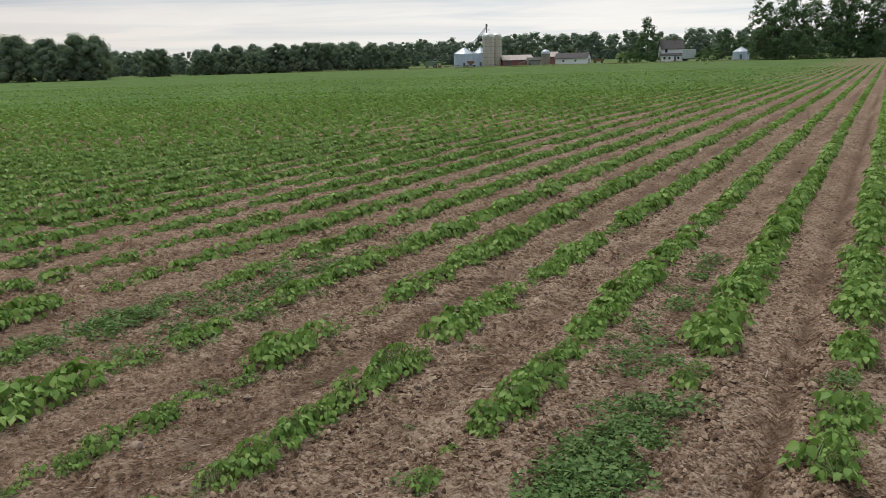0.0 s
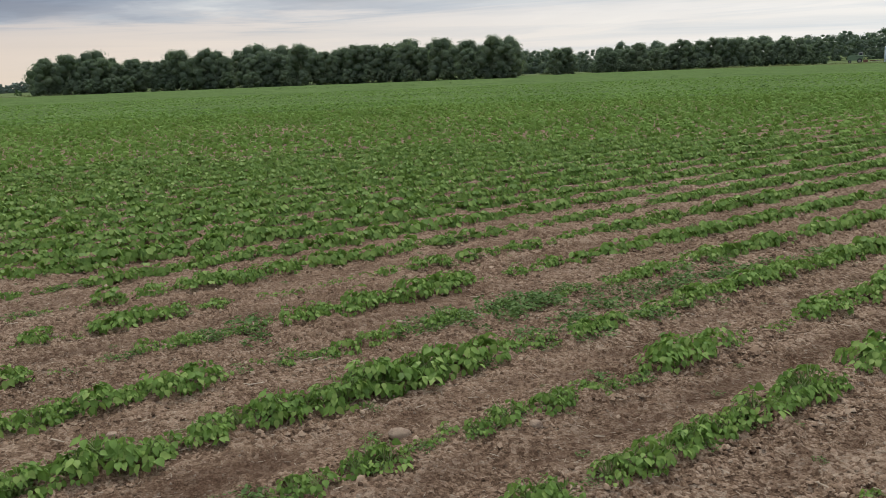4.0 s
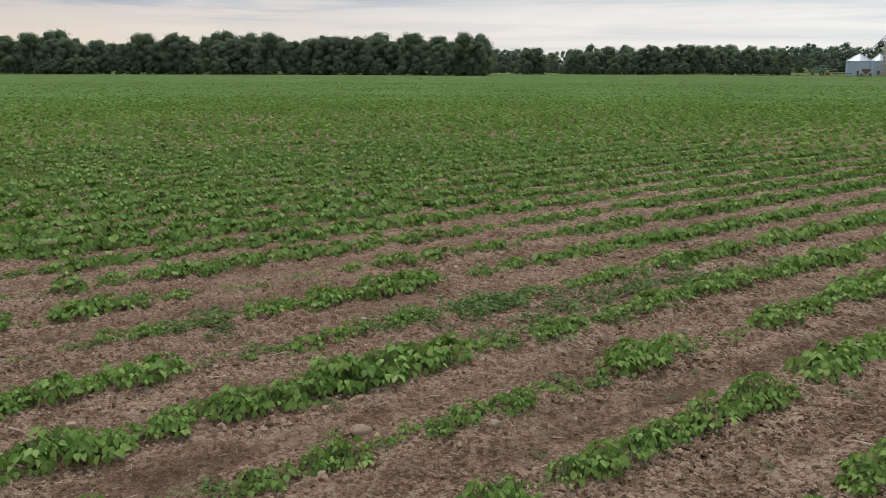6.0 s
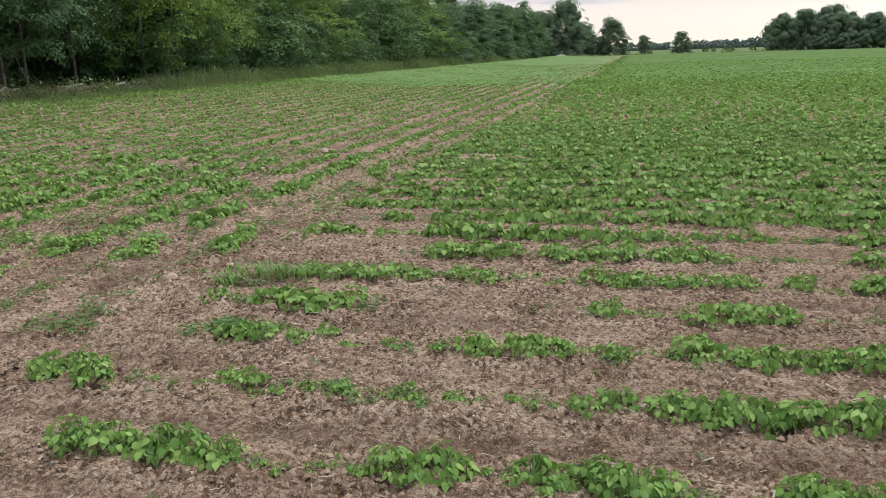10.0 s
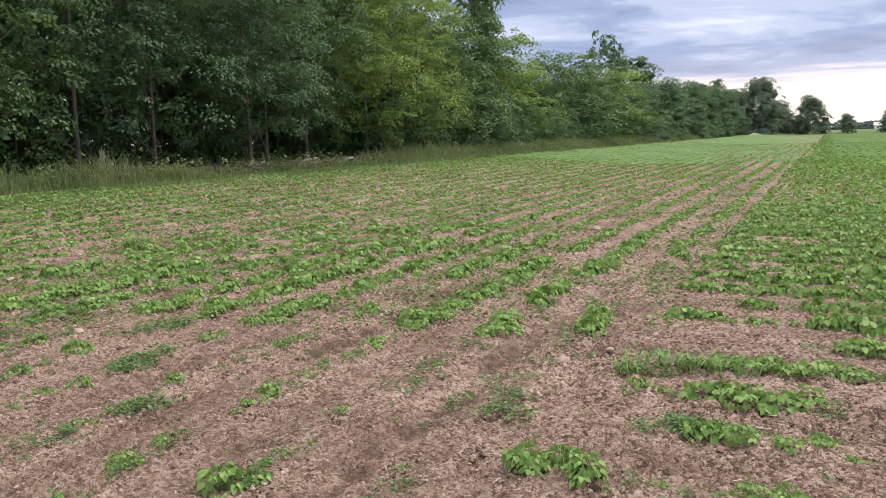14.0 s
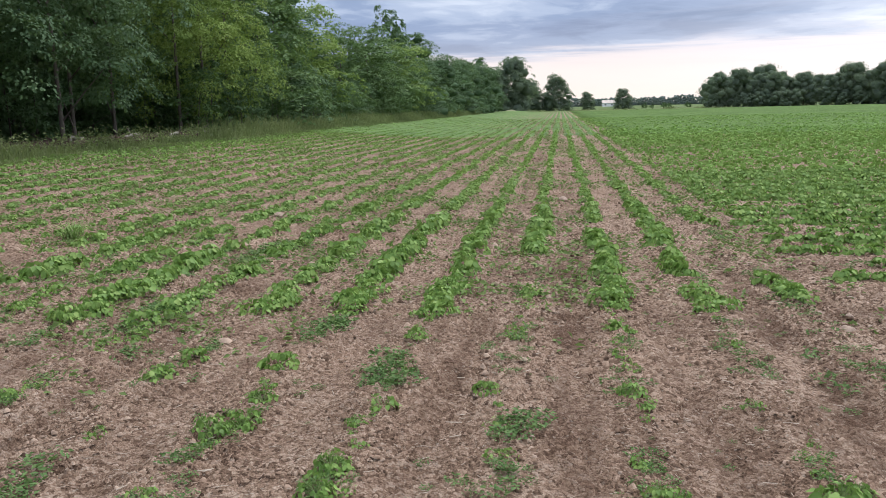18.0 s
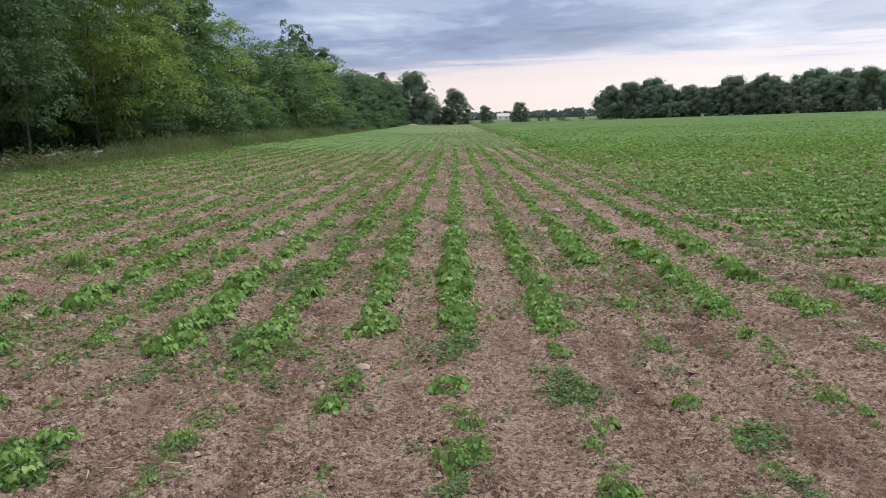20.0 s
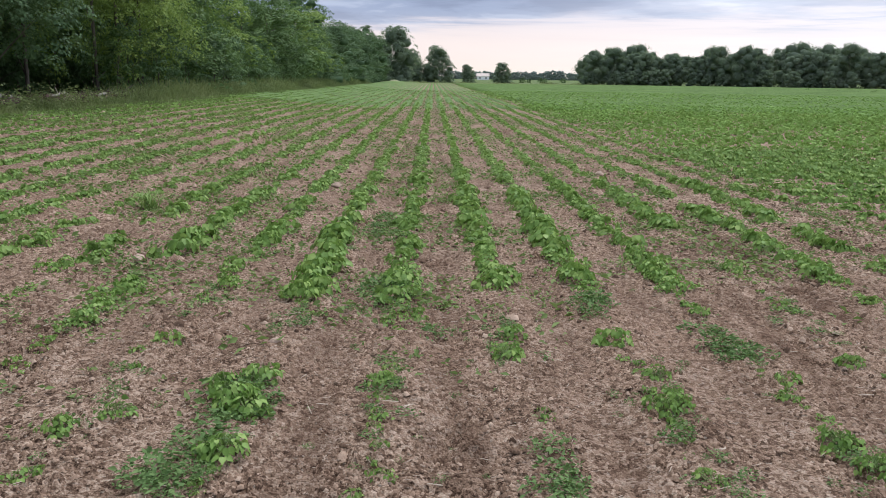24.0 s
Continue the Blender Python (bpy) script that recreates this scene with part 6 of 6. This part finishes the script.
def grain_bin(m, radius, tall, peak, label, group="grain bins"):
    t = thing("grain_bin", m, label, "grain bin", group)
    part("wall", lathe([(radius, 0), (radius, tall)], 40), GALV, t)
    part("roof", lathe([(radius * 1.04, tall - 0.05), (radius * 0.12, tall + peak), (radius * 0.12, tall + peak + 0.3), (0, tall + peak + 0.35)], 40), GALV_ROOF, t, "pale conical sheet roof")
    for i in range(8):
        a = i * math.pi / 4 + 0.2
        c, s = math.cos(a), math.sin(a)
        part("roof_rib", tube_bm([(radius * 1.03 * c, radius * 1.03 * s, tall + 0.02), (radius * 0.14 * c, radius * 0.14 * s, tall + peak + 0.06)], 0.06, 5), GALV_ROOF, t)
    for i in range(10):
        a = i * math.pi / 5
        part("stiffener", boxes((radius * math.cos(a) - 0.06, radius * math.cos(a) + 0.06, radius * math.sin(a) - 0.06, radius * math.sin(a) + 0.06, 0, tall)), GALV_ROOF, t)
    part("door", boxes((-0.45, 0.45, -radius - 0.06, -radius + 0.1, 0.4, 2.0, 0.04)), STEEL, t)
    return t


def gable_house(name, m, wx, wy, eave, ridge, wall_mat, roof_mat, label, category, windows=(), doors=(), over=0.4, group=""):
    """A gabled building, the ridge along x. windows: (side, along, sill, width, height)."""
    t = thing(name, m, label, category, group)
    hx, hy = wx / 2, wy / 2
    outline = [(-hy, 0), (hy, 0), (hy, eave), (0, ridge), (-hy, eave)]
    bm = prism(outline, -hx, hx)
    bmesh.ops.rotate(bm, verts=bm.verts[:], cent=(0, 0, 0), matrix=Matrix.Rotation(radians(-90), 3, "Z"))
    part("wall", bm, wall_mat, t)
    for s in (-1, 1):
        slope = (ridge - eave) / hy
        y1, z1 = s * (hy + over), eave - over * slope
        bm = bmesh.new()
        a = [bm.verts.new(c) for c in ((-hx - over, 0, ridge + 0.05), (hx + over, 0, ridge + 0.05), (hx + over, y1, z1 + 0.05), (-hx - over, y1, z1 + 0.05))]
        b = [bm.verts.new((c.co.x, c.co.y, c.co.z + 0.18)) for c in a]
        bm.faces.new(a[::-1])
        bm.faces.new(b)
        for i in range(4):
            bm.faces.new((a[i], a[(i + 1) % 4], b[(i + 1) % 4], b[i]))
        bmesh.ops.recalc_face_normals(bm, faces=bm.faces[:])
        part("roof", bm, roof_mat, t)
    for side, along, sill, w_, h_ in windows:
        if side == "front":
            fr, gl = (along - w_ / 2 - 0.1, along + w_ / 2 + 0.1, -hy - 0.08, -hy + 0.05, sill - 0.1, sill + h_ + 0.1), (along - w_ / 2, along + w_ / 2, -hy - 0.1, -hy, sill, sill + h_)
        else:
            fr, gl = (hx - 0.05, hx + 0.08, along - w_ / 2 - 0.1, along + w_ / 2 + 0.1, sill - 0.1, sill + h_ + 0.1), (hx, hx + 0.1, along - w_ / 2, along + w_ / 2, sill, sill + h_)
        w0 = part("window", boxes(fr), WHITE, t)
        part("pane", boxes(gl), PANE, w0)
    for side, along, w_, h_ in doors:
        d_ = (along - w_ / 2, along + w_ / 2, -hy - 0.1, -hy + 0.05, 0.05, h_) if side == "front" else (hx - 0.05, hx + 0.1, along - w_ / 2, along + w_ / 2, 0.05, h_)
        # no opening is cut: a dark panel stands in for the shade inside
        part("door", boxes(d_), STEEL, t, "dark panel painted as the shade of an open doorway")
    return t


R = 380.0
tower_silo(facing(25.13, R), 2.6, 13.3, "tall weathered concrete stave silo with pale dome")
tower_silo(facing(24.55, R + 9), 2.2, 13.6, "narrower concrete silo with pale dome behind another")
leg = thing("grain_elevator_leg", facing(25.23, R + 5), "tall thin steel grain elevator leg with spouts", "grain elevator")
part("leg", boxes((-0.25, 0.25, -0.25, 0.25, 0, 18.2)), STEEL, leg)
part("head", boxes((-0.45, 0.45, -0.45, 0.45, 17.6, 18.9, 0.12)), STEEL, leg)
part("platform", boxes((-0.4, 1.5, -0.8, 0.8, 16.2, 16.35)), STEEL, leg)
part("spout", tube_bm([(-0.3, 0, 17.6), (-7.5, 0, 9.6)], 0.16, 6), GALV_ROOF, leg)
part("spout", tube_bm([(-0.3, 0, 17.2), (-3.4, 0, 12.2)], 0.16, 6), GALV_ROOF, leg)
part("stay", tube_bm([(0, 0, 16.5), (-9.5, 0, 8.0)], 0.05, 4), STEEL, leg)
grain_bin(facing(26.8, R - 3), 4.6, 5.9, 2.6, "large galvanised grain bin with conical roof")
grain_bin(facing(25.68, R + 9), 3.4, 6.1, 2.6, "galvanised grain bin beside the silo")
grain_bin(facing(8.62, 335), 2.95, 3.1, 1.5, "small galvanised grain bin at the meadow's edge")
gable_house("barn", facing(23.3, R + 12, 20), 15.0, 8.5, 2.5, 4.6, RED, ROOF_PALE, "low red barn with pale sheet roof and open doors", "barn", doors=(("side", -1.0, 2.6, 2.4), ("front", -5.0, 2.0, 2.2)))
gable_house("barn", facing(20.85, R + 20, 8), 5.5, 6.0, 3.6, 5.6, RED, ROOF_PALE, "small red shed with pale roof next to a silo", "barn")
gable_house("shed", facing(19.4, R, -14), 14.5, 7.0, 2.6, 4.7, WHITE, ROOF_DARK, "long white shed with dark weathered roof", "shed", doors=(("side", 0.0, 2.0, 2.2),), windows=(("front", -3.5, 1.1, 0.9, 0.8), ("front", 2.0, 1.1, 0.9, 0.8)))
gable_house("shed", facing(22.05, R + 4, 5), 5.5, 5.5, 2.2, 3.2, GREYWALL, ROOF_DARK, "low grey board shed below a conveyor", "shed")
small_silo = thing("silo", facing(21.25, R - 4), "short weathered silo with grey dome", "silo", "tower silos")
part("body", lathe([(2.0, 0), (2.0, 5.0)], 32), SILOGREY, small_silo)
part("dome", lathe([(2.06, 4.8)] + [(2.06 * math.cos(a), 5.0 + 1.7 * math.sin(a)) for a in np.linspace(0, math.pi / 2, 6)], 32), GALV_ROOF, small_silo, "grey sheet dome")
for h in (1.0, 2.2, 3.4, 4.4):
    part("hoop", lathe([(2.0, h - 0.04), (2.05, h - 0.03), (2.05, h + 0.03), (2.0, h + 0.04)], 32), STEEL, small_silo)
conveyor = thing("conveyor", facing(22.4, R - 8), "weathered grey inclined farm conveyor on wheels", "conveyor")
part("boom", tube_bm([(-5.0, 0, 0.7), (4.5, 0, 3.6)], 0.2, 6), GREYWALL, conveyor)
part("strut", tube_bm([(0.5, 0, 0.5), (2.2, 0, 2.8)], 0.09, 5), STEEL, conveyor)
for s in (-0.8, 0.8):
    w_ = part("wheel", tube_bm([(0.5, s - 0.12, 0.45), (0.5, s + 0.12, 0.45)], 0.45, 14), RUBBER, conveyor)
wagon = thing("wagon", facing(17.7, R - 4), "rust-red farm wagon parked by the shed", "wagon")
part("box", boxes((-2.4, 2.4, -1.0, 1.0, 0.8, 1.9, 0.06)), RUST, wagon)
for a in (-1.5, 1.5):
    for s in (-0.95, 0.95):
        part("wheel", tube_bm([(a, s - 0.12, 0.45), (a, s + 0.12, 0.45)], 0.45, 14), RUBBER, wagon)
gravity = thing("wagon", facing(26.35, R - 13), "red gravity grain wagon in front of a bin", "wagon")
part("hopper", prism([(-1.6, 2.6), (1.6, 2.6), (1.6, 1.9), (0.4, 0.9), (-0.4, 0.9), (-1.6, 1.9)], -1.2, 1.2), RUST, gravity)
part("frame", boxes((-2.2, 2.2, -0.5, 0.5, 0.6, 0.85)), STEEL, gravity)
for a in (-1.5, 1.5):
    for s in (-0.85, 0.85):
        part("wheel", tube_bm([(a, s - 0.12, 0.45), (a, s + 0.12, 0.45)], 0.45, 14), RUBBER, gravity)
truck = thing("combine_harvester", facing(29.05, R - 30), "faded green combine parked in the meadow", "combine harvester")
part("body", prism([(-2.6, 1.0), (2.2, 1.0), (2.6, 2.2), (1.4, 3.0), (-2.2, 3.0), (-2.9, 2.2)], -1.2, 1.2), GREENPAINT, truck)
cab = part("cab", boxes((1.0, 2.4, -0.9, 0.9, 2.2, 3.9, 0.15)), GREYWALL, truck)
part("windscreen", boxes((2.38, 2.45, -0.7, 0.7, 2.5, 3.6)), PANE, cab)
part("window", boxes((1.2, 2.2, -0.95, -0.88, 2.5, 3.6)), PANE, cab)
part("auger", tube_bm([(-1.0, -1.0, 3.0), (6.5, -1.6, 2.2)], 0.2, 8), GREENPAINT, truck)
part("header", boxes((2.6, 4.2, -2.2, 2.2, 0.3, 1.2, 0.1)), RUST, truck)
for a, r_ in ((1.4, 0.9), (-1.9, 0.6)):
    for s in (-1.35, 1.1):
        w_ = part("wheel", tube_bm([(a, s, r_), (a, s + 0.3, r_)], r_, 18), RUBBER, truck)
        part("rim", tube_bm([(a, s - 0.02, r_), (a, s + 0.32, r_)], r_ * 0.5, 12), GREYWALL, w_)
implement = thing("tillage_implement", facing(27.7, R - 28), "rusty tillage implement lying in the meadow", "farm implement")
part("beam", boxes((-3.5, 3.5, -0.2, 0.2, 0.7, 0.95)), RUST, implement)
part("drawbar", tube_bm([(0, 0, 0.8), (-2.5, -2.0, 0.5)], 0.1, 5), STEEL, implement)
for i in range(7):
    part("tine", tube_bm([(-3 + i, 0, 0.8), (-3 + i, -0.5, 0.4), (-3 + i, -0.2, 0.0)], 0.07, 5), STEEL, implement)

house = gable_house("farmhouse", facing(13.0, 350, 12), 8.6, 6.4, 5.2, 8.2, WHITE, ROOF_DARK, "two-storey white farmhouse with dark roof and chimney", "house",
                    windows=(("front", -2.5, 3.6, 0.9, 1.4), ("side", 0.0, 5.3, 0.8, 1.1), ("side", -1.6, 3.4, 0.8, 1.3), ("side", 1.6, 3.4, 0.8, 1.3)))
part("chimney", boxes((0.7, 1.3, -0.3, 0.3, 7.4, 9.3)), RUST, house, "brick chimney")
porch = part("porch", boxes((-5.0, 3.6, -5.4, -3.2, 0, 2.3)), WHITE, house)
porch_roof = part("porch_roof", prism([(-5.7, 2.25), (-3.1, 3.1), (-3.1, 3.3), (-5.7, 2.45)], -3.8, 5.2), ROOF_DARK, house)
porch_roof.rotation_euler = (0, 0, radians(90))
for a in (-3.6, -1.6, 1.8):
    w0 = part("window", boxes((a - 0.55, a + 0.55, -5.46, -5.38, 0.8, 2.0)), WHITE, porch)
    part("pane", boxes((a - 0.4, a + 0.4, -5.5, -5.42, 0.95, 1.85)), PANE, w0)
part("door", boxes((0.1, 0.95, -5.48, -5.38, 0.05, 2.0)), STEEL, porch, "dark doorway")
trailer = thing("trailer", facing(11.85, 346, 5), "boxy pale grey trailer parked behind the farmhouse", "trailer")
part("box", boxes((-2.5, 2.5, -1.3, 1.3, 1.0, 4.6, 0.08)), TRAILER, trailer)
part("chassis", boxes((-2.6, 2.9, -0.9, 0.9, 0.7, 1.0)), STEEL, trailer)
for a in (-1.9, -0.9):
    for s in (-1.0, 0.75):
        part("wheel", tube_bm([(a, s, 0.48), (a, s + 0.25, 0.48)], 0.48, 14), RUBBER, trailer)
far_house = gable_house("house", facing(87.2, 820, 0), 12, 8, 3.5, 6.2, WHITE, ROOF_PALE, "distant white house beyond meadows", "house", windows=(("front", -3, 1.2, 1.4, 1.4), ("front", 3, 1.2, 1.4, 1.4)))
pole = thing("utility_pole", facing(8.1, 350), "weathered wooden utility pole with a crossarm", "utility pole")
part("post", tube_bm([(0, 0, 0), (0, 0, 9.0)], [0.16, 0.11], 8), DEADWOOD, pole)
part("crossarm", boxes((-1.1, 1.1, -0.06, 0.06, 8.2, 8.35)), DEADWOOD, pole)
